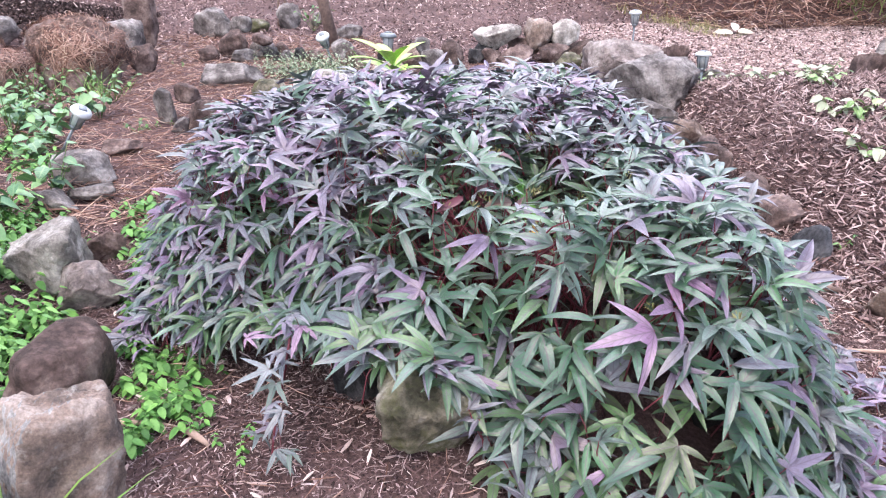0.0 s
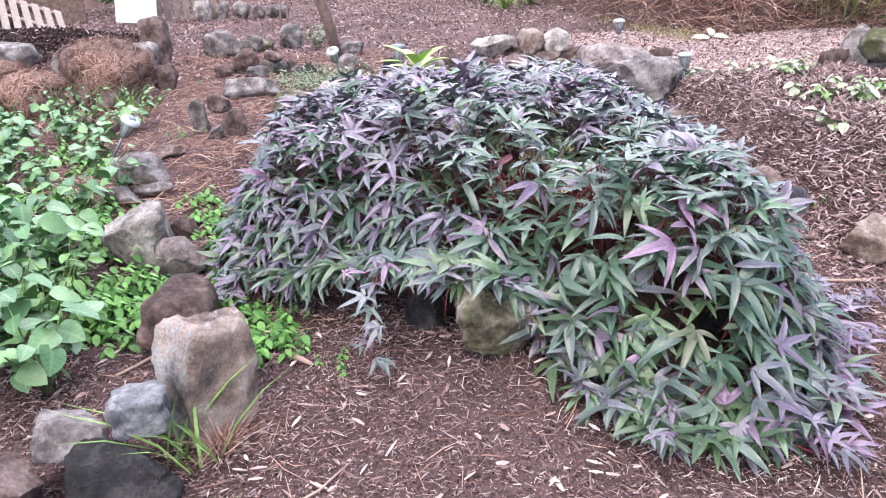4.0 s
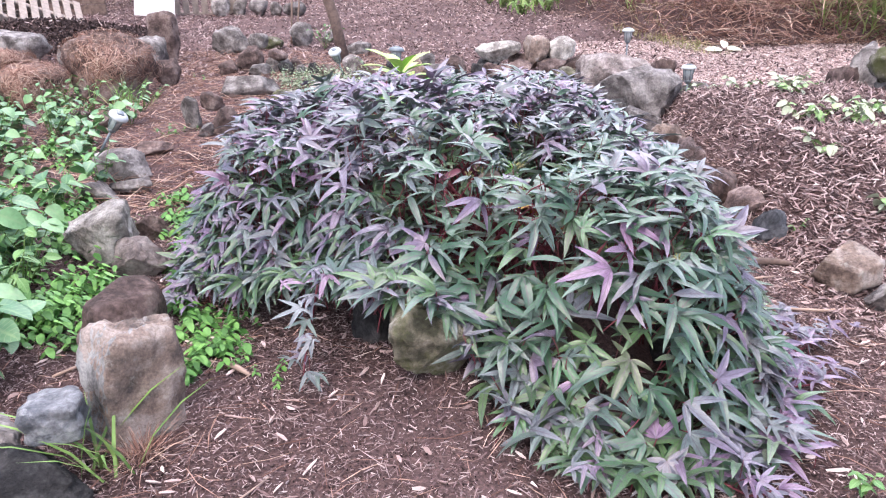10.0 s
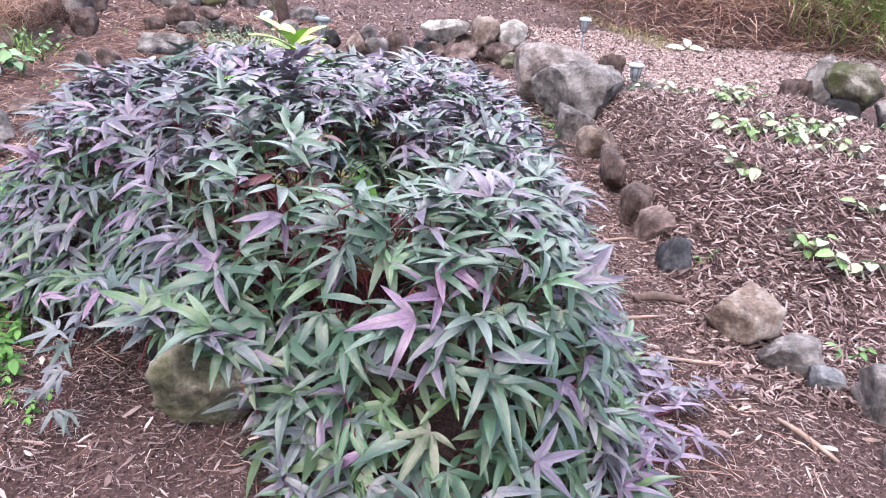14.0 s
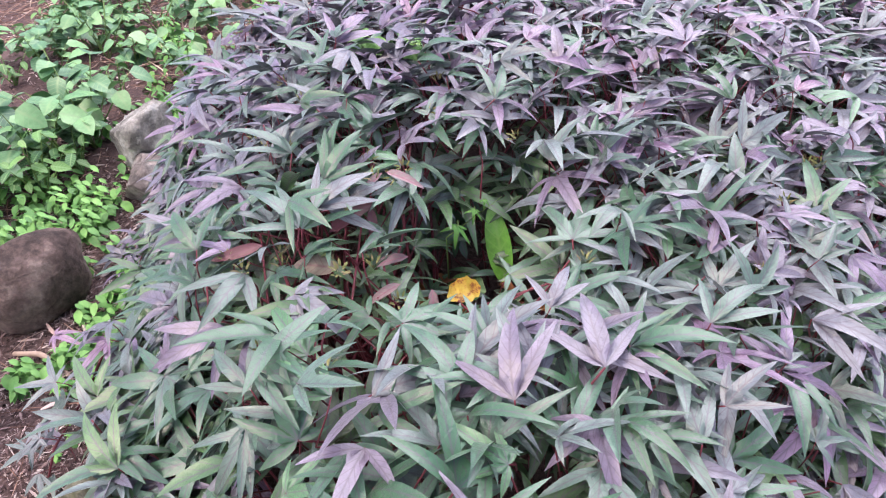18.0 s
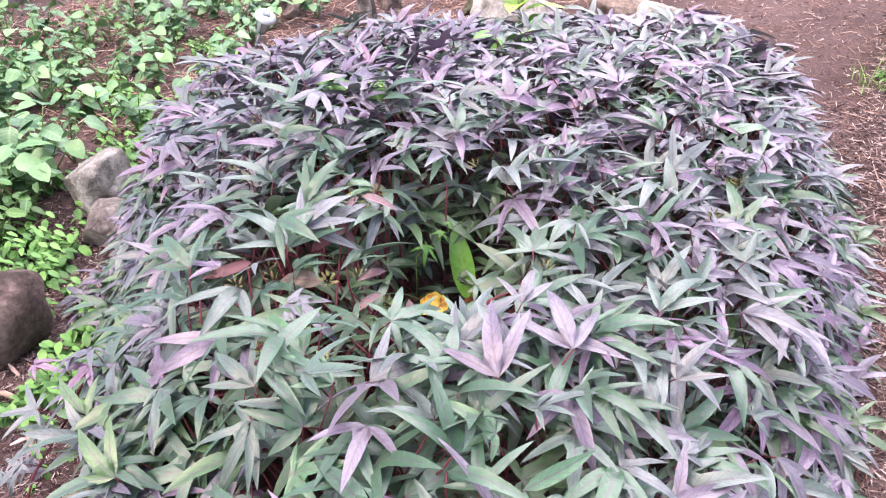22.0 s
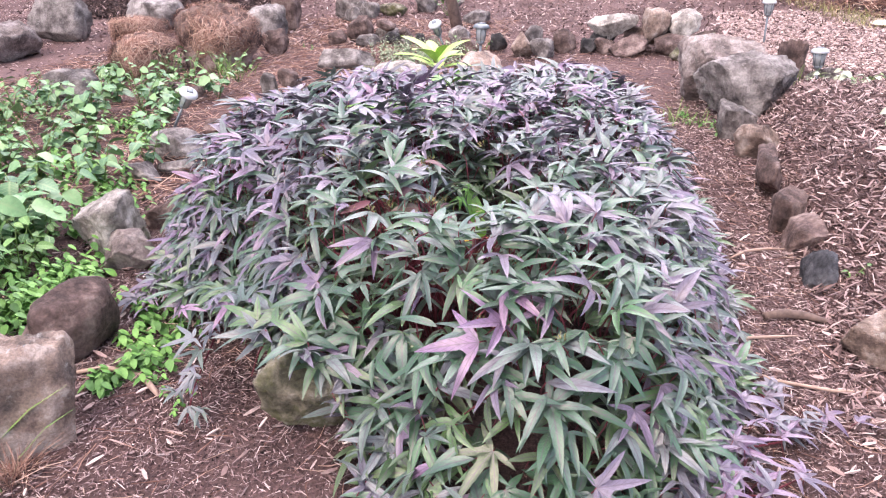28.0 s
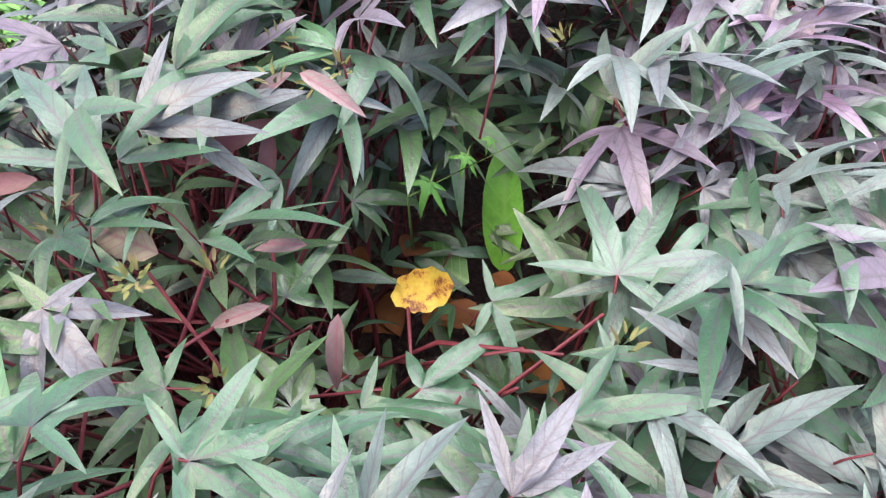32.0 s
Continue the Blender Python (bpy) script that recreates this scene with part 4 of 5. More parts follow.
# leaves round the gap: place, way of the middle lobe, size
HEROES = [(0.511, 2.123, 0.60, -0.16, 0.98, 1.35), (0.516, 2.135, 0.585, 0.90, -0.34, 1.0), (0.457, 2.220, 0.60, -0.98, -0.20, 1.1), (0.501, 2.271, 0.60, 0.73, 0.68, 0.85), (0.651, 2.177, 0.60, 0.15, 0.97, 1.15),
          (0.427, 1.893, 0.54, 0.94, 0.02, 0.85), (0.439, 1.951, 0.52, 0.66, 0.74, 1.1), (0.630, 1.975, 0.58, 0.02, 0.94, 1.0), (0.233, 1.740, 0.64, 0.87, 0.01, 0.95), (-0.001, 1.939, 0.67, -0.08, -0.93, 0.9),
          (0.350, 1.775, 0.62, -0.67, -0.68, 0.8), (0.359, 2.423, 0.61, 0.83, 0.51, 0.85), (0.343, 2.356, 0.62, -0.99, 0.07, 0.75), (0.521, 2.375, 0.60, -0.81, 0.56, 0.9), (0.638, 2.352, 0.60, -0.95, 0.23, 0.9), (0.420, 2.063, 0.53, 0.89, 0.46, 0.8)]
mound = thing("sweet_potato_plant", "sprawling mound of purple-grey sweet potato vines with pointed palmate leaves", "plant", 0.1, 2.4, 0.0)
r = np.random.RandomState(5)
spots = []
while len(spots) < 6900:
    x, y = r.uniform(-1.15, 1.3), r.uniform(0.95, 4.3)
    d = float(inside(x, y))
    if d < -0.03:
        continue
    # steeper flanks carry more leaves, the far end fewer
    if r.uniform() > (0.85 if d < 0.22 else 0.62 if y < 3.2 else 0.5):
        continue
    spots.append((x, y, d))
sx, sy = np.array([s[0] for s in spots]), np.array([s[1] for s in spots])
top = mound_top(sx, sy)
gxs = (mound_top(sx + 0.03, sy) - mound_top(sx - 0.03, sy)) / 0.06
gys = (mound_top(sx, sy + 0.03) - mound_top(sx, sy - 0.03)) / 0.06
floor_z, low = land(sx, sy), hem(sx, sy)
singles, joined = [], []
toned = [[leaf_mesh(k, m, PETIOLE) for k in KINDS] for m in LEAF_ONE]


def tone_at(x, y, z, d):
    """Green low on the front, lilac on the back, the crown and the tips of the rim, in patches."""
    p = 0.20 + 0.26 * float(smooth((y - 1.9) / 1.0)) + 0.22 * float(smooth((0.10 - d) / 0.12)) * float(smooth((x - 0.5) / 0.4) + smooth((y - 1.9) / 0.4)) + 0.38 * float(ripple(x, y, 9.0, 41)) + 0.10 * float(smooth((0.2 - x) / 0.8))
    g = 0.26 + 0.50 * float(smooth((1.70 - y) / 0.3)) * float(smooth((d - 0.03) / 0.1)) + 0.04 * float(smooth((x - 0.3) / 0.4)) - 0.15 * float(smooth((y - 2.6) / 1.0))
    q = r.uniform()
    if y < 1.75 and x < 0.85:
        p, g = 0.55 * p, g + 0.05
    if math.hypot(x - 0.42, y - 1.92) < 0.5:
        p, g = (0.6 * p, g + 0.45) if x < 0.42 and y < 1.9 else (0.4 * p, g + 0.22)
    return 2 if q < p else 1 if q < p + g else 0

for k, (x, y, d) in enumerate(spots):
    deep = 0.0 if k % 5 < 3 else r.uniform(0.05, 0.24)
    z = top[k] - deep * min(1.0, d / 0.2 + 0.2) + r.uniform(-0.03, 0.025) + (r.uniform(0.02, 0.06) if k % 6 == 0 and d > 0.15 else 0)
    bottom = max(low[k], floor_z[k] + 0.03)
    if d < 0.2:
        # the flank is hung with leaves from the crown down to its hem
        if not deep and z > bottom:
            z = bottom + (z - bottom) * r.uniform(0.15, 1.0) ** 0.6
        z = max(z, bottom + r.uniform(0, 0.05))
    if ((x - 0.355) / 0.14) ** 2 + ((y - 2.06) / 0.17) ** 2 < 1 and (z > 0.36 or k % 4):
        continue
    if ((x - 0.13) / 0.13) ** 2 + ((y - 1.95) / 0.13) ** 2 < 1 and not deep and k % 3 == 2:
        continue
    if math.hypot(x - 0.34, y - 2.14) < 0.13 and z > 0.42:
        continue
    # the thin, half-open patches beside the gap, and the loose tail in front
    sparse = math.hypot(x - 0.16, y - 1.85) < 0.23
    if sparse and not deep and k % 3 == 1 or y < 1.5 and x > 0.12 and k % 4 == 0:
        continue
    if math.hypot(x - 0.39, y - 1.97) < 0.16 and z > 0.50 and not deep:
        continue
    if math.hypot(x - 0.31, y - 1.76) < 0.16 and not deep and k % 2:
        continue
    if any((x - q[0]) ** 2 + (y - q[1]) ** 2 < 0.05 ** 2 for q in HEROES) and not deep:
        continue
    down = Vector((-gxs[k], -gys[k], 0))
    slope = min(down.length, 1.6)
    if down.length > 1e-6:
        down.normalize()
    a = r.uniform(0, 6.283)
    wild = Vector((math.cos(a), math.sin(a), 0))
    flat = 1 - slope / 1.6
    nrm = Vector((0, 0, 1.0)) + down * (0.26 * slope) - wild * (0.42 * flat) + Vector(r.normal(0, 0.30, 3)) * Vector((1, 1, 0.3))
    tip = down * (0.36 * slope) + wild * 0.9 + Vector((0, 0, -0.16 * slope))
    m = leaf_pose((x - 0.1, y - 2.4, z), nrm, tip, r.uniform(0.62, 1.08) + 0.18 * float(smooth((1.8 - y) / 0.4)))
    near_eye = (x - 0.45) ** 2 + (y - 1.85) ** 2 < 0.62 ** 2
    if near_eye and not deep and len(singles) < 260:
        singles.append((k % 24, m, 1 if sparse and (k % 3 == 0 or y < 1.85 and k % 2) else tone_at(x, y, z, d)))
    else:
        # deep leaves take tone 3, whose colour already holds the canopy's shade
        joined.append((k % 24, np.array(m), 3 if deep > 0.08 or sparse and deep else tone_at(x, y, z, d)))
for k, (x, y, z, tx, ty, size) in enumerate(HEROES):
    part("leaf", toned[(1, 1, 0, 2, 1, 1, 1, 1, 2, 1, 1, 0, 2, 0, 0, 1)[k]][(1, 2, 4, 7, 8)[k % 5]], mound, leaf_pose((x - 0.1, y - 2.4, z + 0.01), (0.2 * tx + 0.1, 0.2 * ty - 0.2, 1), (tx, ty, 0.1), size))
for k in range(90):
    a0, q0 = r.uniform(0, 6.283), r.uniform(0.03, 0.24)
    x, y = 0.32 + q0 * math.cos(a0), 2.06 + q0 * math.sin(a0)
    if math.hypot(x - 0.33, y - 2.03) < 0.07:
        continue
    m = leaf_pose((x - 0.1, y - 2.4, 0.28 + 0.85 * q0 + r.uniform(-0.02, 0.07)), (r.normal(0, 0.45), r.normal(0, 0.45) - 0.2, 1), (r.normal(), r.normal(), 0.1), r.uniform(0.45, 0.8))
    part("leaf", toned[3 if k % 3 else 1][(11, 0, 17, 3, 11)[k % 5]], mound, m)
# narrow green leaves that stand at the back of the gap
for k in range(54):
    a0, q0 = 1.2 + 2.2 * (k % 9) / 8 + r.normal(0, 0.12), 0.10 + 0.05 * (k // 9) / 2
    x, y = 0.29 + q0 * math.cos(a0), 2.14 + q0 * math.sin(a0)
    if math.hypot(x - 0.30, y - 2.22) < 0.075:
        continue
    m = leaf_pose((x - 0.1, y - 2.4, 0.36 + 0.7 * q0 + r.uniform(-0.03, 0.06)), (0.3 + r.normal(0, 0.3), -0.7 + r.normal(0, 0.3), 0.6), (r.normal(0, 0.6), r.normal(0, 0.4), 0.7), r.uniform(0.55, 0.95))
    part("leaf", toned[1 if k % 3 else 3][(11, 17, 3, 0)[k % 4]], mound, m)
for which, m, tone in singles:
    part("leaf", toned[tone][which], mound, m)
part("foliage", scatter_leaves(KINDS, joined, [LEAF_MANY[0], PETIOLE, *LEAF_MANY[1:]]), mound, label="dense layer of purple-grey pointed leaves", kind="stuff")
for k in range(200):
    x, y = (0.35 + r.normal(0, 0.28), 2.02 + r.normal(0, 0.32)) if k % 3 == 0 else (0.16 + r.normal(0, 0.12), 1.87 + r.normal(0, 0.14))
    a = r.uniform(0, 6.283)
    if y < 1.72 or float(inside(x, y)) < 0.25 or min(math.hypot(x + 0.22 * u * math.cos(a) - 0.33, y + 0.22 * u * math.sin(a) - 2.11) for u in (0, 0.33, 0.66, 1)) < 0.13:
        continue
    bx, by = x + 0.22 * math.cos(a), y + 0.22 * math.sin(a)
    z0, z1 = ground_z(x, y) - 0.01, float(mound_top(np.array([bx]), np.array([by]))[0]) - 0.04
    sway = r.normal(0, 0.035, 4)
    pts = [(x + (bx - x) * u ** 2.2 + sway[0] * math.sin(3.1 * u) + sway[1] * math.sin(6.3 * u) - 0.1, y + (by - y) * u ** 2.2 + sway[2] * math.sin(3.1 * u) + sway[3] * math.sin(6.3 * u) - 2.4, z0 + (z1 - z0) * u ** 0.85) for u in (0, 0.2, 0.4, 0.6, 0.8, 1.0)]
    v, f = tube(pts, [0.0036, 0.0034, 0.0032, 0.0029, 0.0025, 0.0017], 6)
    part("stem", mesh_of("stem", v, f, [PETIOLE]), mound, label="dark red vine stem" if k == 0 else "")

# ---- vines that trail off the mound ----
for x0, y0, x1, y1, n, lilac, *lift in ((1.06, 2.35, 1.26, 1.88, 18, 0.6), (1.0, 1.62, 1.36, 1.90, 22, 0.9), (0.98, 1.48, 1.27, 1.64, 16, 0.9), (0.86, 1.24, 1.04, 1.32, 12, 0.7), (0.70, 1.14, 0.88, 1.07, 12, 0.7), (0.40, 1.17, 0.47, 1.08, 8, 0.1), (-0.34, 1.66, -0.36, 1.42, 16, 0.4, 0.24), (-0.92, 2.12, -0.97, 2.02, 10, 0.6)):
    for k in range(n):
        u = (k + r.uniform(0, 0.7)) / n
        x, y = x0 + (x1 - x0) * u + r.normal(0, 0.035), y0 + (y1 - y0) * u + r.normal(0, 0.035)
        a = math.atan2(y1 - y0, x1 - x0) + r.normal(0, 0.8)
        m = leaf_pose((x - 0.1, y - 2.4, ground_z(x, y) + 0.05 + r.uniform(0, 0.10) * (1 - u) + (lift[0] * (1 - u) if lift else 0)), (r.normal(0, 0.25), r.normal(0, 0.25) - 0.2, 1), (math.cos(a), math.sin(a), -0.1), r.uniform(0.5, 0.8))
        part("leaf", toned[2 if r.uniform() < lilac else 0][int(r.randint(24))], mound, m)
    pts = [(x0 + (x1 - x0) * u - 0.1, y0 + (y1 - y0) * u - 2.4 + 0.02 * math.sin(7 * u), ground_z(x0 + (x1 - x0) * u, y0 + (y1 - y0) * u) + 0.025 + (lift[0] * (1 - u) if lift else 0)) for u in (0, 0.33, 0.66, 1)]
    v, f = tube(pts, [0.004, 0.0035, 0.003, 0.002], 6)
    part("stem", mesh_of("stem", v, f, [PETIOLE]), mound)

# odd leaves round the gap in the canopy
PALE_PINK = tinted("pale_pink_underside", [(0.0, (0.22, 0.145, 0.155)), (1.0, (0.32, 0.235, 0.24))], 0.5, 0.4, island=False, grain=40.0, rib=(0.30, 0.10, 0.15))
RED_LEAF = tinted("dark_red_leaf", [(0.0, (0.12, 0.035, 0.045)), (1.0, (0.18, 0.075, 0.080))], 0.45, 0.5, island=False, grain=40.0, rib=(0.15, 0.04, 0.07))
OLIVE_LEAF = tinted("reddish_olive_leaf", [(0.0, (0.17, 0.14, 0.10)), (1.0, (0.23, 0.17, 0.13))], 0.45, 0.5, island=False, grain=40.0, rib=(0.15, 0.05, 0.06))
pink = leaf_mesh(ovate(301, 0.090, 0.021, 0.32, 0.9, steps=8), PALE_PINK)
red = leaf_mesh(ovate(302, 0.115, 0.026, 0.2, 0.45, steps=8), RED_LEAF)
olive = leaf_mesh(ovate(303, 0.095, 0.042, 0.25, 0.3, (0.6, 0.75), 9), OLIVE_LEAF)
for me, x, y, z, nx_, ny_, tx, ty, tz, size, label in (
        (pink, 0.288, 1.95, 0.605, 0.3, -0.5, -0.75, -0.65, 0.0, 0.85, "pale pink curled leaf"), (pink, 0.322, 1.884, 0.605, 0.3, -0.5, -0.5, -0.85, -0.1, 0.75, ""), (pink, 0.343, 1.937, 0.565, 0.5, -0.5, 0.5, -0.6, -0.5, 0.85, ""),
        (red, 0.137, 1.918, 0.625, 0.5, -0.4, 0.3, 0.85, 0.4, 0.95, "dark red upright leaf"), (red, 0.166, 2.0, 0.64, 0.5, -0.4, 0.35, -0.35, -0.8, 0.7, ""), (red, 0.05, 2.03, 0.62, 0.5, -0.4, -0.5, 0.5, 0.5, 0.7, ""), (red, 0.10, 1.80, 0.66, 0.5, -0.5, -0.4, -0.5, -0.1, 0.8, ""),
        (olive, 0.226, 1.84, 0.63, 0.5, -0.6, -0.95, -0.2, -0.05, 0.8, "broad reddish olive leaf"), (pink, 0.185, 2.035, 0.70, 0.2, -0.3, 0.75, 0.3, -0.4, 0.8, ""), (pink, 0.180, 2.03, 0.70, 0.2, -0.3, -0.2, -0.9, -0.3, 0.7, "")):
    part("leaf", me, mound, leaf_pose((x - 0.1, y - 2.4, z), (nx_, ny_, 0.8), (tx, ty, tz), size), label)
v, f, slots, rib = ovate(305, 0.078, 0.052, 0.35, 0.5, (0.65, 0.6), 12)
v = v + np.column_stack([0.002 * np.sin(v[:, 1] * 330), 0.0015 * np.sin(v[:, 0] * 400), 0.004 * np.sin(v[:, 1] * 210 + 2 * np.sign(v[:, 0]))])
part("leaf", mesh_of("leaf", v, f, [YELLOW_LEAF], slots, rib=rib), mound, leaf_pose((0.293 - 0.1, 2.035 - 2.4, 0.455), (0.4, -0.4, 0.8), (0.55, 0.75, 0.05), 0.95), "yellow dying leaf with brown edges")
dead = leaf_mesh(ovate(306, 0.07, 0.05, 0.3, 0.5), DEAD_LEAF)
for k in range(26):
    x, y = 0.34 + r.normal(0, 0.10), 2.04 + r.normal(0, 0.12)
    part("leaf", dead, mound, leaf_pose((x - 0.1, y - 2.4, 0.30 + r.uniform(0, 0.12)), (r.normal(0, 0.5), r.normal(0, 0.5), 1), (r.normal(), r.normal(), 0), r.uniform(0.6, 1.0)), "dry orange-brown dead leaf" if k == 0 else "")
# budding tips between the leaves
BUD = tinted("olive_bud", [(0.0, (0.16, 0.17, 0.05)), (0.6, (0.20, 0.19, 0.07)), (1.0, (0.24, 0.15, 0.10))], 0.5, 0.4, island=True, grain=60.0)
bud_leaves = []
for k in range(9):
    a, u = 2.4 * k, k / 9
    bud_leaves.append((0, np.array(leaf_pose((0.006 * math.cos(a), 0.006 * math.sin(a), 0.018 * u), (-math.cos(a), -math.sin(a), 0.8), (math.cos(a), math.sin(a), 0.4 + 1.2 * u), 1.25 - 0.6 * u))))
bud = scatter_leaves([ovate(308, 0.015, 0.004, 0.15, 0.4, steps=4)], bud_leaves, [BUD], "shoot")
for k in range(60):
    x, y = (0.18 + r.normal(0, 0.16), 1.86 + r.normal(0, 0.18)) if k < 20 else (r.uniform(-0.7, 0.95), r.uniform(1.4, 3.3))
    if float(inside(x, y)) < 0.15 or math.hypot(x - 0.34, y - 2.1) < 0.13:
        continue
    part("shoot", bud, mound, pose(x - 0.1, y - 2.4, float(mound_top(np.array([x]), np.array([y]))[0]) + r.uniform(0.0, 0.03), 25 * r.normal(), 25 * r.normal(), 360 * r.uniform()), "small olive-yellow budding shoot" if k == 0 else "")


# ---- leafy weeds ----
def weed(label, x, y, height, leaves, size, kinds, spread=0.6, name="weed", category="weed", z=None, group="", seed=0, stem=GREEN_STEM, upright=0.35):
    """A weed: bent stems from one root, each with leaves along it."""
    q = np.random.RandomState(seed)
    ob = thing(name, label, category, x, y, z, None, group)
    stems = max(2, leaves // 5)
    for s in range(stems):
        a = 6.283 * s / stems + q.uniform(-0.5, 0.5)
        reach, hgt = height * spread * q.uniform(0.4, 1.2), height * q.uniform(0.6, 1.1)
        pts = [Vector((math.cos(a) * reach * u, math.sin(a) * reach * u, hgt * (u ** 0.8) - 0.01)) for u in (0, 0.35, 0.7, 1.0)]
        v, f = tube(pts, [0.0035, 0.003, 0.0025, 0.0015], 5)
        stalk = part("stem", mesh_of("stem", v, f, [stem]), ob)
        for k in range(max(1, leaves // stems)):
            u = 1.0 - 0.8 * k / max(1, leaves // stems)
            p = pts[0].lerp(pts[-1], u) + Vector((0, 0, 0.1 * hgt * math.sin(3.14 * u)))
            b2 = a + 2.4 * k + q.uniform(-0.4, 0.4)
            part("leaf", kinds[int(q.randint(len(kinds)))], stalk, leaf_pose(p, (q.normal(0, 0.3) + 0.25 * math.cos(b2), q.normal(0, 0.3) + 0.25 * math.sin(b2), 1), (math.cos(b2), math.sin(b2), upright), size * q.uniform(0.65, 1.2)))
    return ob


BROAD = [leaf_mesh(ovate(320 + k, 0.075, 0.058, 0.25, 0.2, (0.45, 0.75)), WEED_LEAF) for k in range(4)]
SMALL = [leaf_mesh(ovate(330 + k, 0.045, 0.026, 0.2, 0.25), GREEN_LEAF) for k in range(3)]
r = np.random.RandomState(61)
count = 0
for y0 in np.arange(1.2, 5.4, 0.22):
    left_edge = -1.32 - 0.26 * (y0 - 1.2)
    for x0 in np.arange(left_edge - 1.5, left_edge - 0.02, 0.24):
        x, y = x0 + r.uniform(-0.1, 0.1), y0 + r.uniform(-0.1, 0.1)
        if x < -2.1 and y < 2.6:
            continue
        if y > 3.6 and x > -2.35 or r.uniform() < (0.04 if y < 2.9 else 0.40):
            continue
        big = y < 2.6
        if min(math.hypot(x + 1.41, y - 2.50), math.hypot(x + 1.20, y - 2.25), math.hypot(x + 1.05, y - 1.80)) < 0.25:
            continue
        weed("leafy green vine weed with broad oval leaves" if big else "low bushy green weed", x, y, r.uniform(0.24, 0.38) if big else r.uniform(0.15, 0.30), 46 if big else 26, 1.3 if big else 1.1,
             BROAD if r.uniform() < (0.8 if big else 0.6) else SMALL, 0.55, "leafy_weed", "weed", group="weeds in the border bed", seed=400 + count)
        count += 1
for k, (x, y) in enumerate(((-4.13, 3.85), (-4.01, 4.04), (-3.44, 3.90), (-3.37, 4.06), (-3.33, 3.41), (-3.07, 3.49), (-2.70, 3.49), (-2.98, 4.32), (-4.58, 4.06), (-3.33, 4.22), (-2.79, 3.15), (-2.89, 3.01))):
    weed("bushy green weed at the back of the border bed", x, y, 0.24, 30, 1.15, BROAD if k % 3 else SMALL, 0.7, "leafy_weed", seed=430 + k, group="weeds in the border bed")
weed("tall leafy green weed beside a pale stone", -2.75, 4.55, 0.42, 22, 0.8, SMALL + BROAD[:1], 0.4, "leafy_weed", seed=460, group="weeds in the border bed")
weed("tall thin green weed by the straw-covered boulder", -2.62, 5.65, 0.35, 12, 0.7, SMALL, 0.3, "leafy_weed", seed=461)

# small bright weeds creeping along the rocks
CHICK = [ovate(340 + k, 0.030, 0.017, 0.15, 0.2, steps=4) for k in range(3)]


def sprigs(label, spots, n, spread, height, size, material, name, seed, kinds=CHICK):
    q = np.random.RandomState(seed)
    out = []
    for cx, cy in spots:
        for _ in range(n):
            x, y = cx + q.normal(0, spread), cy + q.normal(0, spread)
            z0, h = ground_z(x, y), height * q.uniform(0.4, 1.2)
            lx, ly = q.normal(0, 0.25) * h, q.normal(0, 0.25) * h
            for k in range(7):
                u, a = 1 - 0.13 * k, 2.4 * k + q.uniform(0, 1)
                out.append((int(q.randint(len(kinds))), np.array(leaf_pose((x + lx * u, y + ly * u, z0 + h * u), (0.5 * math.cos(a), 0.5 * math.sin(a), 1), (math.cos(a), math.sin(a), 0.35), size * q.uniform(0.7, 1.2) * (0.7 + 0.4 * (1 - u))))))
    me = scatter_leaves(kinds, out, [material])
    return tagged(new(name, me), label, "weed", kind="stuff")


sprigs("bright green chickweed creeping round the path stones", [(-0.76, 1.64), (-0.72, 1.74), (-0.80, 1.84), (-0.88, 1.97), (-0.95, 2.10), (-1.0, 2.28), (-1.06, 2.45), (-1.14, 2.66), (-1.2, 2.85), (-1.3, 3.05), (-1.4, 3.25), (-1.17, 2.9)], 15, 0.05, 0.065, 1.8, CHICK_LEAF, "chickweed", 71)
sprigs("bright green chickweed filling the weedy border", [(-1.24, 1.98), (-1.33, 2.12), (-1.40, 2.0), (-1.30, 1.85), (-1.45, 2.18), (-1.62, 2.6), (-1.75, 2.85), (-1.95, 3.1), (-2.2, 3.3), (-1.55, 1.95), (-1.75, 2.15), (-2.0, 2.5), (-2.5, 3.4), (-2.2, 3.9), (-2.6, 4.2)], 22, 0.09, 0.11, 1.8, CHICK_LEAF, "chickweed", 72)
sprigs("grey-green groundcover spilling over stones", [(-0.9, 6.25), (-1.5, 6.5), (-1.22, 6.35), (-1.05, 6.3), (-1.38, 6.45), (-1.15, 6.55), (-0.95, 6.4), (-1.3, 6.2)], 48, 0.11, 0.20, 0.9, GREY_LEAF, "groundcover", 73)
sprigs("tiny green seedlings scattered in the mulch", [(-0.72, 1.95), (-0.6, 1.7), (-0.45, 1.58), (-2.5, 6.9), (-1.9, 4.75), (1.05, 4.95), (1.0, 5.1), (1.12, 4.8)], 4, 0.05, 0.05, 0.9, CHICK_LEAF, "seedlings", 74)
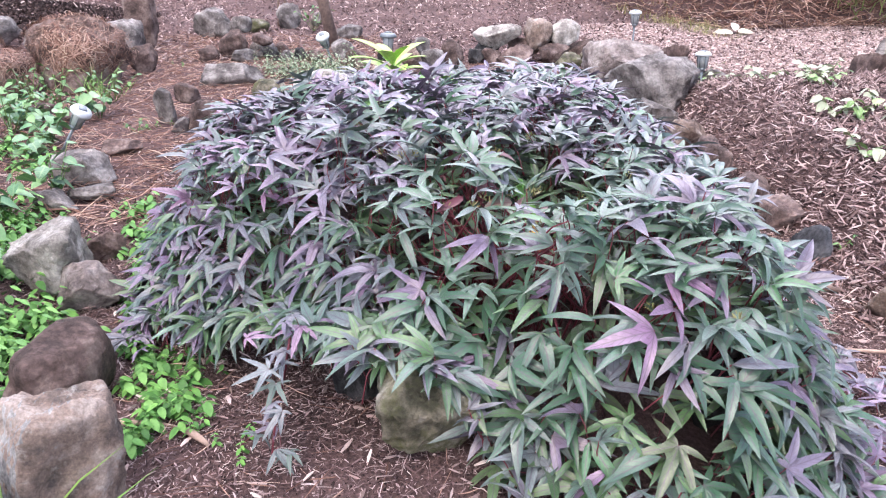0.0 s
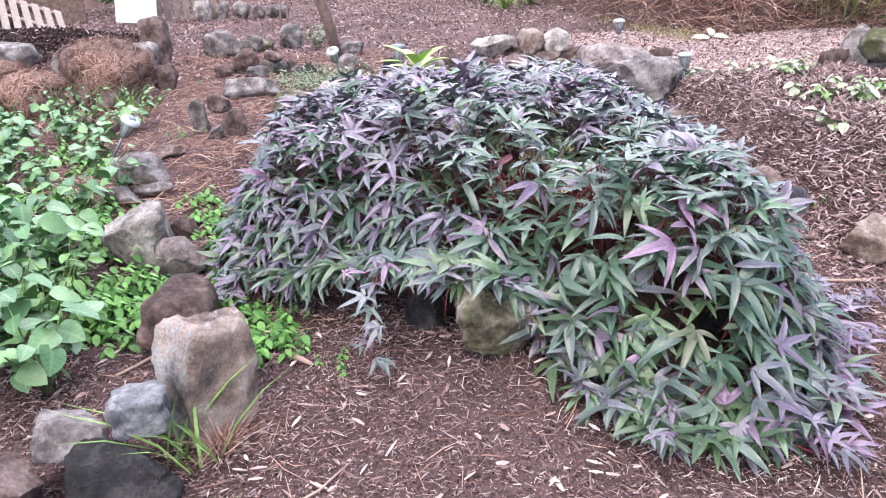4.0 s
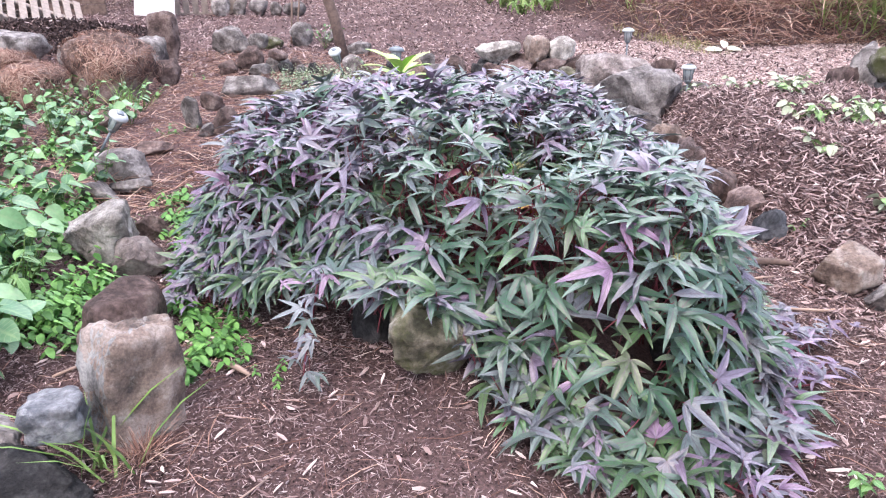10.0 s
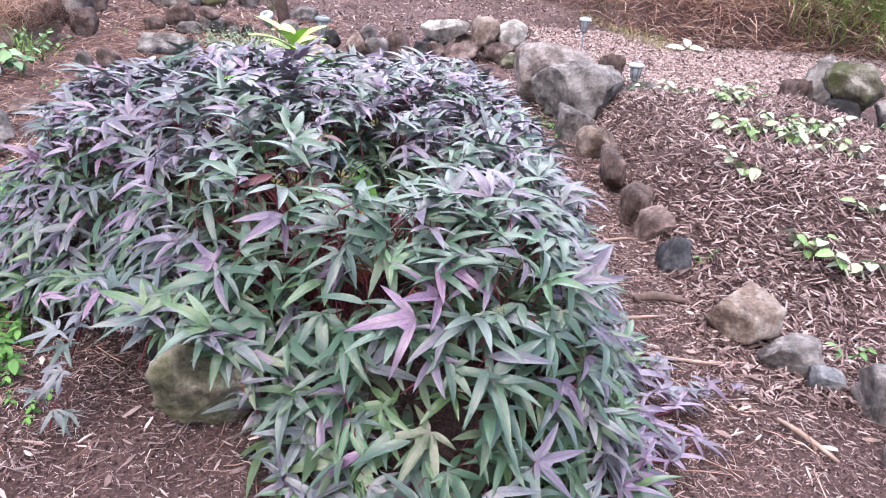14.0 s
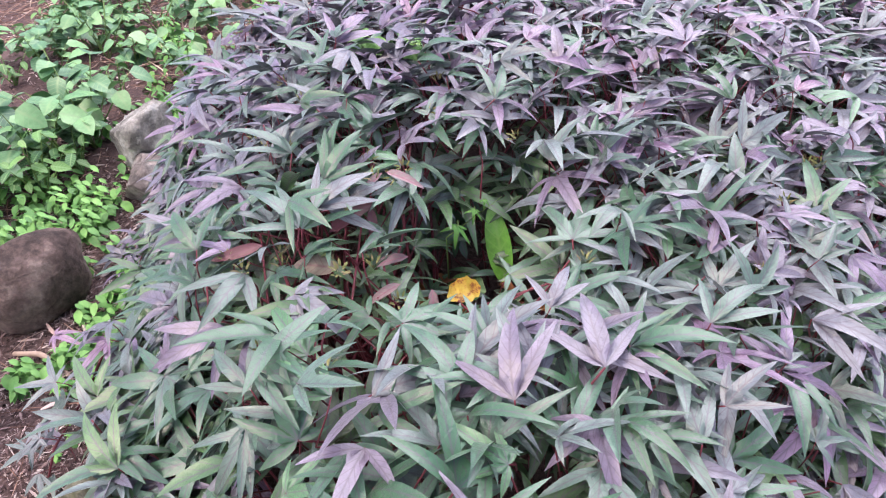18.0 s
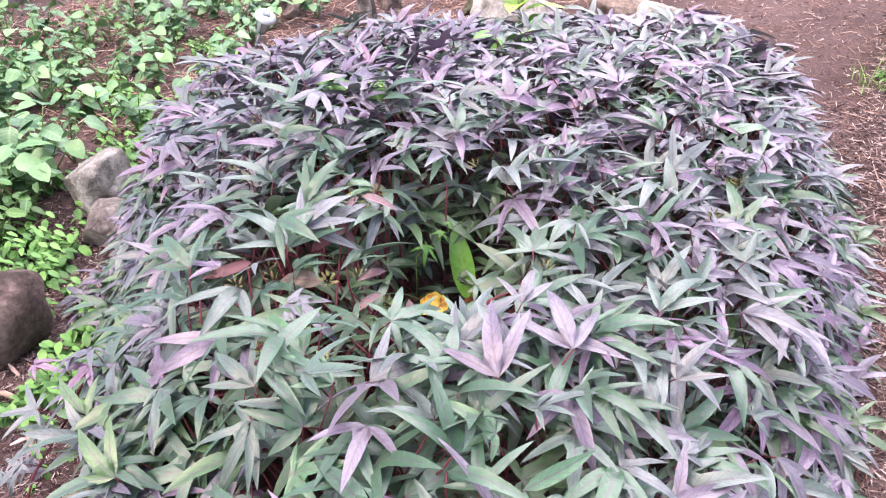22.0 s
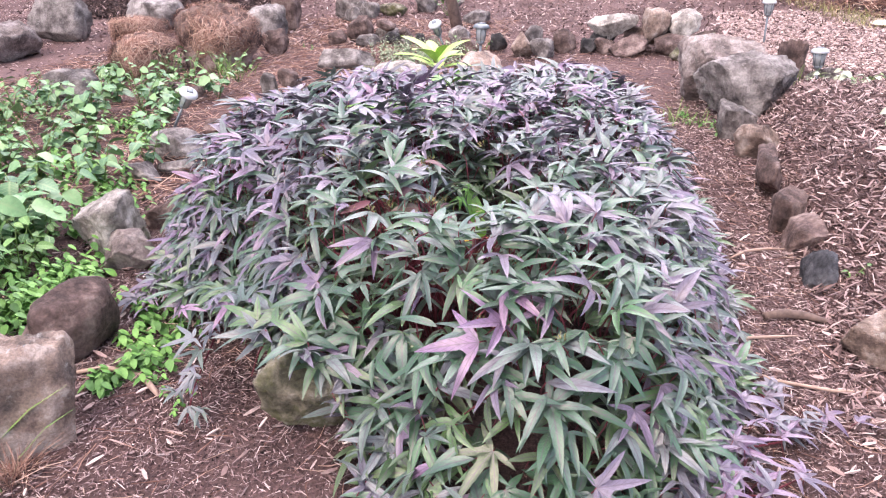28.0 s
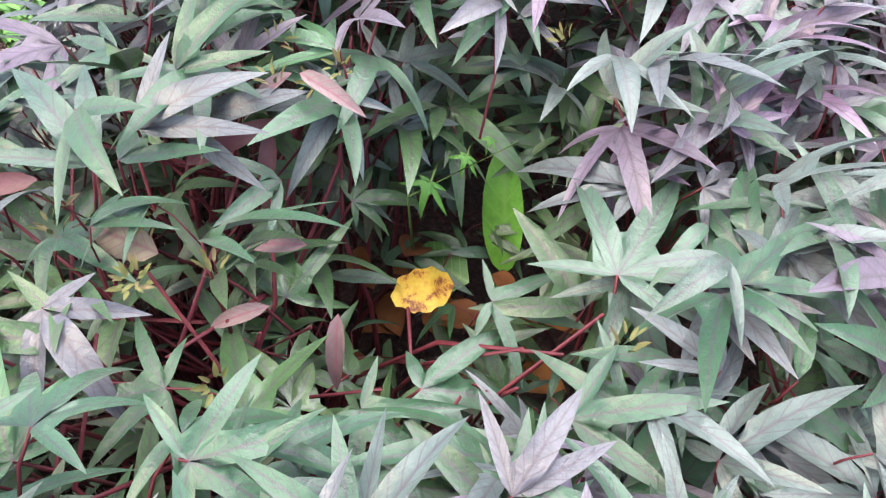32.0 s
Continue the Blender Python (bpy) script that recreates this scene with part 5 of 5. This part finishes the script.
for k, (x, y, h, n, size, label) in enumerate(((1.11, 1.10, 0.07, 14, 0.75, "small bright green weed alone in the mulch"), (1.92, 2.18, 0.07, 10, 0.7, "small green weed beside the cobbles"), (1.58, 2.74, 0.06, 8, 0.5, "tiny green weed by the slate"), (1.22, 4.62, 0.13, 14, 0.9, "small green fern-like weed under the boulder"),
                                              (-1.64, 8.9, 0.3, 26, 1.3, "bright green clump of weeds by the trunk"), (-1.98, 4.62, 0.12, 12, 0.9, "green weed beside a small stone cluster"), (-0.62, 6.2, 0.3, 12, 0.9, "upright green weed beside the lamp"), (3.55, 5.15, 0.14, 10, 1.0, "green weed below the walkway stones"), (4.3, 5.05, 0.1, 10, 0.9, "green weed on the walkway"))):
    weed(label, x, y, h, n, size, SMALL, 0.7, "weed", seed=480 + k, group="weeds in the mulch")
PALE_GREEN = tinted("pale_green_leaf", [(0.0, (0.10, 0.21, 0.06)), (0.5, (0.18, 0.31, 0.10)), (1.0, (0.30, 0.42, 0.18))], 0.55, 0.4, island=False, grain=45.0, rib=(0.35, 0.45, 0.25))
FADED = [leaf_mesh(ovate(350 + k, 0.075, 0.055, 0.2, 0.25, (0.45, 0.7)), (FADED_LEAF, FADED_LEAF, PALE_GREEN)[k]) for k in range(3)]
for k in range(24):
    u = k / 24
    x, y = ((1.95 + 1.25 * u, 5.35 - 0.45 * u) if k < 14 else (1.85 + 0.65 * r.uniform(), 3.2 + 1.6 * r.uniform()))
    weed("seedling with wilted whitish leaves on the mulch bed", x + r.normal(0, 0.06), y + r.normal(0, 0.10), 0.12, 14, 0.78, FADED, 0.9, "wilted_seedling", seed=500 + k, group="wilted seedlings", upright=0.15)
for k, (x, y) in enumerate(((2.05, 3.72), (2.2, 3.66), (1.95, 3.78), (2.1, 4.40), (2.0, 2.75), (2.12, 2.68), (2.45, 2.7), (2.6, 2.5), (2.35, 3.0), (2.55, 3.2), (2.3, 2.35), (2.75, 2.9))):
    weed("young green squash-like plant on the mulch bed", x, y, 0.11, 14, 0.80, FADED[1:] + FADED[:1] * (k % 2), 0.9, "young_plant", seed=530 + k, group="young plants on the mulch bed", upright=0.15)

# the lime-green plant and others that stand up through the canopy
LIME = [leaf_mesh(ovate(360 + k, 0.22, 0.075, 0.4, 0.3, (0.7, 0.7), 8), BRIGHT_LEAF) for k in range(2)]
lime = thing("lime_plant", "bright lime-green rosette of long broad leaves rising behind the mound", "plant", -0.24, 3.64, 0.52)
for k in range(11):
    a = 2.4 * k + 0.3
    part("leaf", LIME[k % 2], lime, leaf_pose((0.01 * math.cos(a), 0.01 * math.sin(a), 0.10 + 0.006 * k), (-math.cos(a) * (0.5 + 0.08 * k), -math.sin(a) * (0.5 + 0.08 * k), 1), (math.cos(a), math.sin(a), 0.5 + 0.1 * k), 0.75 + 0.3 * ((k * 7) % 5) / 5))
v, f = tube([(0, 0, -0.45), (0.01, 0, -0.1), (0, 0, 0.16)], [0.008, 0.007, 0.005], 7)
part("stem", mesh_of("stem", v, f, [GREEN_STEM]), lime)
FRESH_LEAF = tinted("fresh_green_leaf", [(0.0, (0.08, 0.22, 0.04)), (1.0, (0.15, 0.33, 0.07))], 0.45, 0.45, island=False, grain=45.0, rib=(0.32, 0.50, 0.18))
ROUND = [leaf_mesh(ovate(370 + k, 0.10, 0.062, 0.25, 0.25, (0.5, 0.75), 7), FRESH_LEAF) for k in range(2)]
for k, (x, y, z, n, size) in enumerate(((0.42, 3.29, 0.57, 16, 0.85), (-0.11, 2.42, 0.66, 14, 0.75), (-0.04, 3.38, 0.60, 20, 0.8), (0.02, 3.05, 0.62, 10, 0.6))):
    weed("bright green broad-leaved weed growing through the mound", x, y, 0.11, n, size, ROUND, 0.5, "weed", upright=0.15, z=float(mound_top(np.array([x]), np.array([y]))[0]) - 0.035, seed=560 + k, group="weeds in the mound")
BLADE = tinted("glossy_green_blade", [(0.0, (0.13, 0.34, 0.045)), (1.0, (0.16, 0.39, 0.060))], 0.35, 0.6, island=False, grain=60.0, rib=(0.19, 0.38, 0.08))
blade = thing("green_sprout", "single upright glossy green blade in the gap of the mound", "plant", 0.325, 2.19, 0.37)
part("leaf", leaf_mesh(ovate(375, 0.17, 0.052, 0.06, 0.30, (0.6, 0.65), 12), BLADE), blade, leaf_pose((0, 0, 0.02), (0.4, -0.85, 0.35), (-0.33, 0.42, 0.85), 1.0))
part("leaf", leaf_mesh(ovate(376, 0.09, 0.06, 0.4, 0.3, (0.5, 0.6), 6), GREEN_LEAF), blade, leaf_pose((-0.02, -0.04, 0.02), (0.3, -0.5, 0.8), (-0.8, -0.3, 0.2), 1.0))
climber = thing("climbing_vine", "tiny light green lobed vine twining in the gap", "plant", 0.235, 2.12, 0.42)
five = palmate(380, 5, 0.034, 0.2)
light = leaf_mesh((five[0], five[1], five[2], five[3]), CHICK_LEAF, GREEN_STEM)
for x, y, z, size in ((0.036, 0.0, 0.14, 1.3), (0.042, 0.05, 0.15, 0.85), (0.04, 0.09, 0.15, 0.6)):
    part("leaf", light, climber, leaf_pose((x, y, z), (0.4, -0.6, 0.7), (0.2, -0.8, -0.3), size))
v, f = tube([(0, 0, 0), (0.02, -0.02, 0.12), (0.08, 0.09, 0.17)], [0.002, 0.0015, 0.001], 5)
part("stem", mesh_of("stem", v, f, [GREEN_STEM]), climber)

FEATHER = [leaf_mesh(ovate(385 + k, 0.075, 0.016, 0.5, 0.2, (0.6, 0.8)), BRIGHT_GRASS) for k in range(2)]
for k, (x, y, h0) in enumerate(((1.0, 12.9, 0.45), (0.75, 14.2, 0.6), (1.5, 13.6, 0.5), (1.75, 14.8, 0.6), (0.5, 15.2, 0.7))):
    weed("bright green bushy weed at the end of the open ground", x, y, h0, 90, 2.6, FEATHER, 0.9, "leafy_weed", seed=590 + k, group="weeds at the far end")

# ---- grass ----
def rooted(x, y, n, spread, seed):
    q = np.random.RandomState(seed)
    xy = np.column_stack([x + q.normal(0, spread, n), y + q.normal(0, spread, n)])
    return np.column_stack([xy, land(xy[:, 0], xy[:, 1]) - 0.01])


def over(n, x0, x1, y0, y1, seed, keep):
    xy = patch(n, x0, x1, y0, y1, seed, keep)
    return np.column_stack([xy, land(xy[:, 0], xy[:, 1]) - 0.03])


TUFT = (-0.80, 1.15)
tagged(new("grass_tuft", blades(rooted(TUFT[0], TUFT[1], 15, 0.035, 81), (0.18, 0.32), 0.010, 0.55, GRASS, "grass_tuft", 182, droop=1.2)), "tuft of long green grass blades at the foot of the slab", "grass", kind="stuff")
tagged(new("grass_tuft", blades(rooted(-0.75, 1.19, 150, 0.022, 83), (0.06, 0.13), 0.002, 1.3, HAY, "grass_tuft", 84)), "dry brown tuft of grass against the slab", "grass", kind="stuff")
tagged(new("grass_tuft", blades(rooted(-0.70, 0.84, 26, 0.05, 85), (0.05, 0.13), 0.005, 1.0, GRASS, "grass_tuft", 86)), "thin green grass sprouting from the mulch", "grass", kind="stuff")
tagged(new("grass_tuft", blades(rooted(1.02, 4.9, 40, 0.07, 87), (0.05, 0.14), 0.004, 1.0, GRASS, "grass_tuft", 88)), "thin green grass on the path beside the boulder", "grass", kind="stuff")
tagged(new("grass_tuft", blades(rooted(1.72, 5.55, 24, 0.06, 89), (0.15, 0.32), 0.007, 0.9, GRASS, "grass_tuft", 90)), "green grass behind the big boulder", "grass", kind="stuff")
tagged(new("grass_tuft", blades(rooted(-2.7, 5.62, 40, 0.08, 91), (0.12, 0.3), 0.007, 0.9, GRASS, "grass_tuft", 92)), "green grass at the foot of the straw-covered boulder", "grass", kind="stuff")
splinters("dry_hay", "matted dead grass lying on the bank", "grass", patch(13000, 1.7, 8.5, 8.6, 13, 103, lambda x, y: (y > bank_foot(x) - 0.1) & (y < bank_foot(x) + 2.6)), (0.15, 0.5), (0.006, 0.014), 0.3, HAY, 104, lift=0.03, bend=0.16)
tagged(new("dry_grass", blades(over(4500, 1.9, 8.5, 8.4, 13, 93, lambda x, y: (y > bank_foot(x) + 0.02) & (y < bank_foot(x) + 2.2)), (0.2, 0.55), 0.010, 1.9, HAY, "dry_grass", 94, droop=1.3, aim=-1.57)), "thick mat of dead brown grass hanging over the bank", "grass", kind="stuff")
LUSH = tinted("lush_grass", [(0.0, (0.16, 0.28, 0.07)), (0.5, (0.30, 0.46, 0.13)), (0.85, (0.48, 0.62, 0.24)), (1.0, (0.60, 0.60, 0.34))], 0.55, 0.4, grain=30.0)
tagged(new("bank_grass", blades(over(3600, 4.5, 8.5, 8.3, 13, 95, lambda x, y: (y > bank_foot(x) + 0.05) & (ripple(x, y, 2.0, 7) > -0.12)), (0.35, 0.85), 0.016, 1.2, LUSH, "bank_grass", 96, droop=1.1, aim=-1.57)), "tall arching green grass on the bank", "grass", kind="stuff")
tagged(new("bank_grass", blades(over(9000, 0.6, 3.4, 9.8, 17, 97, lambda x, y: (y > bank_foot(x) + 0.3) & (ripple(x, y, 2.4, 8) > -0.05)), (0.25, 0.7), 0.018, 1.0, LUSH, "bank_grass", 98)), "patchy green grass at the head of the bank", "grass", kind="stuff")
tagged(new("yellow_grass", blades(over(3600, 1.5, 3.6, 8.2, 11.5, 99, lambda x, y: (np.abs(y - bank_foot(x) + 0.3) < 0.9) & (ripple(x, y, 3.0, 9) > -0.1)), (0.05, 0.2), 0.006, 1.2, YELLOW_GRASS, "yellow_grass", 100)), "short yellowed grass below the bank", "grass", kind="stuff")
tagged(new("far_grass", blades(over(9000, -16, 3, 17.5, 26, 101, lambda x, y: ripple(x, y, 1.0, 10) > -0.1 - 0.05 * (y - 17)), (0.25, 0.7), 0.03, 0.9, GRASS, "far_grass", 102)), "long green grass at the far edge of the garden", "grass", kind="stuff")

petal = leaf_mesh(ovate(390, 0.24, 0.11, 0.15, 0.2, (0.6, 0.7), 7), tinted("cream_leaf", [(0.0, (0.75, 0.74, 0.55)), (1.0, (0.85, 0.85, 0.72))], 0.6, 0.3, island=False, grain=12.0))
fallen = thing("fallen_leaf", "large cream and yellow fallen leaf lying on the walkway", "leaf", 3.02, 8.42)
for k, (dx, dy, a0) in enumerate(((-0.02, 0.0, 3.0), (0.03, 0.01, 0.3), (0.0, 0.02, 1.4))):
    part("leaf", petal, fallen, leaf_pose((dx, dy, 0.035 + 0.012 * k), (0.1, -0.5, 1), (math.cos(a0), math.sin(a0), 0.1), 0.85))

# straw draped over the boulders
def draped(label, boulder, n, seed):
    q = np.random.RandomState(seed)
    co = np.empty(len(boulder.data.vertices) * 3)
    boulder.data.vertices.foreach_get("co", co)
    co = co.reshape(-1, 3) + np.array(boulder.matrix_world.translation)
    mid = co.mean(0)
    co = co[co[:, 2] > mid[2] - 0.10]
    p = co[q.randint(len(co), size=n)] + q.normal(0, 0.01, (n, 3))
    nrm = p - mid
    nrm /= np.linalg.norm(nrm, axis=1)[:, None]
    way = q.normal(0, 1, (n, 3)) + np.array([0, 0, -0.5])
    way -= (way * nrm).sum(1)[:, None] * nrm
    way /= np.linalg.norm(way, axis=1)[:, None]
    side = np.cross(way, nrm)
    L, w = q.uniform(0.06, 0.2, n)[:, None], q.uniform(0.003, 0.006, n)[:, None]
    v = np.stack([p + way * L * t + nrm * (0.012 + lift * L) + s * side * w * fat for t, lift, fat in ((-0.5, -0.14, 0.6), (0, 0.06, 1), (0.5, -0.10, 0.4)) for s in (-0.5, 0.5)], 1)
    base = np.arange(n)[:, None] * 6
    me = mesh_of("straw_cover", v.reshape(-1, 3), np.concatenate([base + np.array([0, 1, 3, 2]), base + np.array([2, 3, 5, 4])]), [HAY])
    tagged(new("straw_cover", me), label, "straw", kind="stuff")


for ob in [o for o in scene.objects if "straw" in o.get("label", "") and "shrouded" in o.get("label", "") or "straw-covered brown boulder" in o.get("label", "")]:
    draped("matted dry straw draped over a boulder", ob, 2600, 111)

# ---- solar path lamps ----
def solar_lamp(label, x, y, height, lean, turn, pale_top=True):
    ob = thing("solar_lamp", label, "lamp", x, y, None, None, "solar lamps in the garden")
    ob.matrix_world = pose(x, y, ground_z(x, y), 0, 0, turn) @ pose(0, 0, 0, 0, lean, 0)
    v, f = lathe([(0.006, -0.05), (0.009, 0.0), (0.009, height - 0.14)], 10)
    part("stake", mesh_of("stake", v, f, [LAMP_GREY]), ob)
    v, f = lathe([(0.012, height - 0.15), (0.026, height - 0.135), (0.030, height - 0.12)], 16)
    part("collar", mesh_of("collar", v, f, [LAMP_GREY]), ob)
    v, f = lathe([(0.030, height - 0.118), (0.037, height - 0.05), (0.040, height - 0.032)], 20)
    lens = part("lens", mesh_of("lens", v, f, [LAMP_LENS], smooth_faces=True), ob, label="cloudy clear plastic lens")
    for k in range(6):
        a = 6.283 * k / 6
        v, f = tube([(0.033 * math.cos(a), 0.033 * math.sin(a), height - 0.12), (0.042 * math.cos(a), 0.042 * math.sin(a), height - 0.032)], [0.0035, 0.0035], 5)
        part("rib", mesh_of("rib", v, f, [LAMP_GREY]), lens)
    v, f = lathe([(0.041, height - 0.034), (0.060, height - 0.03), (0.061, height - 0.02), (0.052, height - 0.006), (0.036, height), (0.012, height + 0.004)], 24)
    cap = part("cap", mesh_of("cap", v, f, [LAMP_CAP if pale_top else LAMP_GREY]), ob, label="pale round cap" if pale_top else "")
    v, f = lathe([(0.030, height + 0.001), (0.030, height + 0.0065), (0.028, height + 0.008)], 4)
    part("solar_panel", mesh_of("solar_panel", v, f, [LAMP_GREY]), cap)


solar_lamp("grey solar path lamp tilted in the weedy border", -2.27, 4.22, 0.33, 36, -8)
solar_lamp("dark grey solar path lamp behind the mound", -0.47, 5.50, 0.48, 4, 40, False)
solar_lamp("grey solar path lamp leaning forward among stones", -1.06, 6.75, 0.36, 30, 250)
solar_lamp("grey solar path lamp behind the low stone wall", 1.74, 7.55, 0.38, 0, 0)
solar_lamp("grey solar path lamp beside the mulch bed", 1.92, 5.86, 0.28, 3, 100)

# ---- wood, board, trunk and sticks at the back ----
board = thing("white_board", "plain white board leaning upright at the garden's end", "board", -5.12, 12.6)
me = box(0.66, 0.02, 1.4)
me.materials.append(BOARD)
part("panel", me, board, pose(0, 0, 0.72, -8, 5, 6))


def pallet(label, x, y, z, rx, ry, rz):
    ob = thing("pallet", label, "pallet", x, y, z, None, "pallets at the back")
    ob.matrix_world = pose(x, y, z, rx, ry, rz)
    slat, bearer = box(0.10, 1.2, 0.02), box(1.2, 0.09, 0.09)
    slat.materials.append(WOOD)
    bearer.materials.append(WOOD)
    for k in range(8):
        part("slat", slat, ob, pose(-0.55 + 0.157 * k, 0, 0.055))
    for k in range(3):
        part("bearer", bearer, ob, pose(0, -0.55 + 0.55 * k, 0))


pallet("weathered grey wooden pallet tipped off a stack", -6.15, 10.75, 0.42, 24, 22, 38)
for k in range(3):
    pallet("weathered wooden pallet lying flat in a stack", -7.05 + 0.04 * k, 10.75 - 0.05 * k, 0.16 + 0.17 * k, 0, 0, 4 - 5 * k)
pallet("dark weathered pallet standing on edge beside the board", -4.45, 13.2, 0.70, 90, 0, 10)
crate = thing("planter_box", "brown timber planter box with a pale top rail", "planter", -7.4, 13.2)
for k in range(5):
    me = box(2.2, 0.04, 0.17)
    me.materials.append(BARK)
    part("plank", me, crate, pose(0, 0, 0.09 + 0.178 * k))
me = box(2.3, 0.10, 0.05)
me.materials.append(WOOD)
part("rail", me, crate, pose(0, 0, 0.94))
v, f = tube([(0, 0, -0.1), (-0.10, -0.05, 0.5), (-0.30, -0.02, 1.1), (-0.46, 0.05, 1.75), (-0.7, 0.1, 2.6)], [0.066, 0.056, 0.048, 0.042, 0.032], 12)
trunk = thing("dead_tree", "bare leaning grey-brown tree trunk", "tree", -1.22, 7.85)
part("trunk", mesh_of("trunk", v, f, [BARK]), trunk)
v, f = tube([(-0.02, 0, 0.0), (-0.20, 0.05, 0.6), (-0.42, 0.12, 1.4), (-0.5, 0.2, 2.3)], [0.016, 0.014, 0.012, 0.008], 7)
part("branch", mesh_of("branch", v, f, [BARK]), trunk)
sticks = thing("plant_support", "two thin bare sticks propped together as a plant support", "plant support", -2.13, 9.35)
for x0, x1 in ((-0.03, 0.12), (0.03, 0.28)):
    v, f = tube([(x0, 0, -0.05), (0.5 * (x0 + x1), 0, 0.8), (x1, 0.03, 1.7)], [0.013, 0.012, 0.010], 7)
    part("stick", mesh_of("stick", v, f, [STICK]), sticks)
v, f = tube([(-0.02, 0, 0.75), (0.24, 0.01, 0.72)], [0.012, 0.010], 7)
part("crossbar", mesh_of("crossbar", v, f, [STICK]), sticks)

STICKS = (("dry reddish stick lying by the weedy border", -0.80, 1.66, 0.24, 8, 0.008, STICK), ("broken pale wood splinter on the mulch", -0.60, 1.60, 0.10, -35, 0.010, STICK), ("long thin pale stick on the path", 1.34, 2.12, 0.42, -8, 0.006, STICK),
          ("short dark rotten branch on the path", 1.36, 2.46, 0.20, 4, 0.017, BARK), ("curved brown twig on the path", 1.24, 2.32, 0.25, 20, 0.006, STICK), ("long curved root-like twig on the mulch", -0.55, 0.98, 0.45, 40, 0.004, STICK), ("dark wood offcut on the mulch", 1.02, 0.98, 0.15, -10, 0.012, BARK),
          ("short pale stick standing on the path edge", 1.60, 1.72, 0.20, -60, 0.008, STICK), ("dry twig resting against stones", -1.14, 1.66, 0.20, 60, 0.006, STICK), ("reddish twig on the path", 1.30, 3.0, 0.28, 30, 0.006, STICK))
for k, (label, x, y, length, turn, fat, material) in enumerate(STICKS):
    bend = 0.12 * length * math.sin(2.1 * k + 1)
    pts = [(-length / 2, 0, 0.0), (-length / 6, bend, 0.006), (length / 5, bend * 0.8, 0.004), (length / 2, -bend * 0.2, 0.0)]
    v, f = tube(pts, [fat * 0.8, fat, fat * 0.9, fat * 0.5], 7)
    ob = thing("stick", label, "stick", x, y, ground_z(x, y) + fat + 0.006, mesh_of("stick", v, f, [material]), "sticks on the ground", turn=turn)


# ---- shrubs that close the far edge ----
def shrub(label, x, y, w, h, n, seed):
    q = np.random.RandomState(seed)
    ob = thing("shrub", label, "shrub", x, y, None, None, "shrubs at the far edge")
    kinds = [ovate(700 + k, 0.16, 0.07, 0.3, 0.2, steps=4) for k in range(2)]
    out = []
    for k in range(7):
        a = q.uniform(0, 6.283)
        v, f = tube([(0, 0, -0.1), (0.2 * w * math.cos(a), 0.2 * w * math.sin(a), 0.4 * h), (0.4 * w * math.cos(a), 0.4 * w * math.sin(a), 0.8 * h)], [0.04, 0.025, 0.01], 6)
        part("limb", mesh_of("limb", v, f, [BARK]), ob)
    for k in range(n):
        d = Vector(q.normal(0, 1, 3)).normalized() * (q.uniform(0.25, 1.0) ** 0.5) * (1 + 0.35 * math.sin(5 * k))
        p = (0.5 * w * d.x, 0.5 * w * d.y, h * (0.55 + 0.45 * d.z))
        if p[2] < 0.05:
            continue
        out.append((k % 2, np.array(leaf_pose(p, (q.normal(), q.normal(), 1.2), (d.x, d.y, -0.4), q.uniform(0.7, 1.4)))))
    part("crown", scatter_leaves(kinds, out, [SHRUB_LEAF]), ob, kind="stuff")


for k, (x, y, w, h) in enumerate(((-6.3, 15.6, 1.6, 1.5), (-4.2, 22.5, 2.6, 1.6), (-1.5, 24, 3.0, 1.6), (-8.8, 14.5, 2.4, 2.2), (-11, 17, 3.5, 3.0), (6.6, 12.0, 1.8, 1.4), (3.3, 13.5, 2.4, 1.3), (1.2, 21.5, 2.6, 1.5), (-7.3, 11.0, 0.9, 1.2))):
    shrub("leafy green shrub at the garden's edge", x, y, w, h, 900, 800 + k)
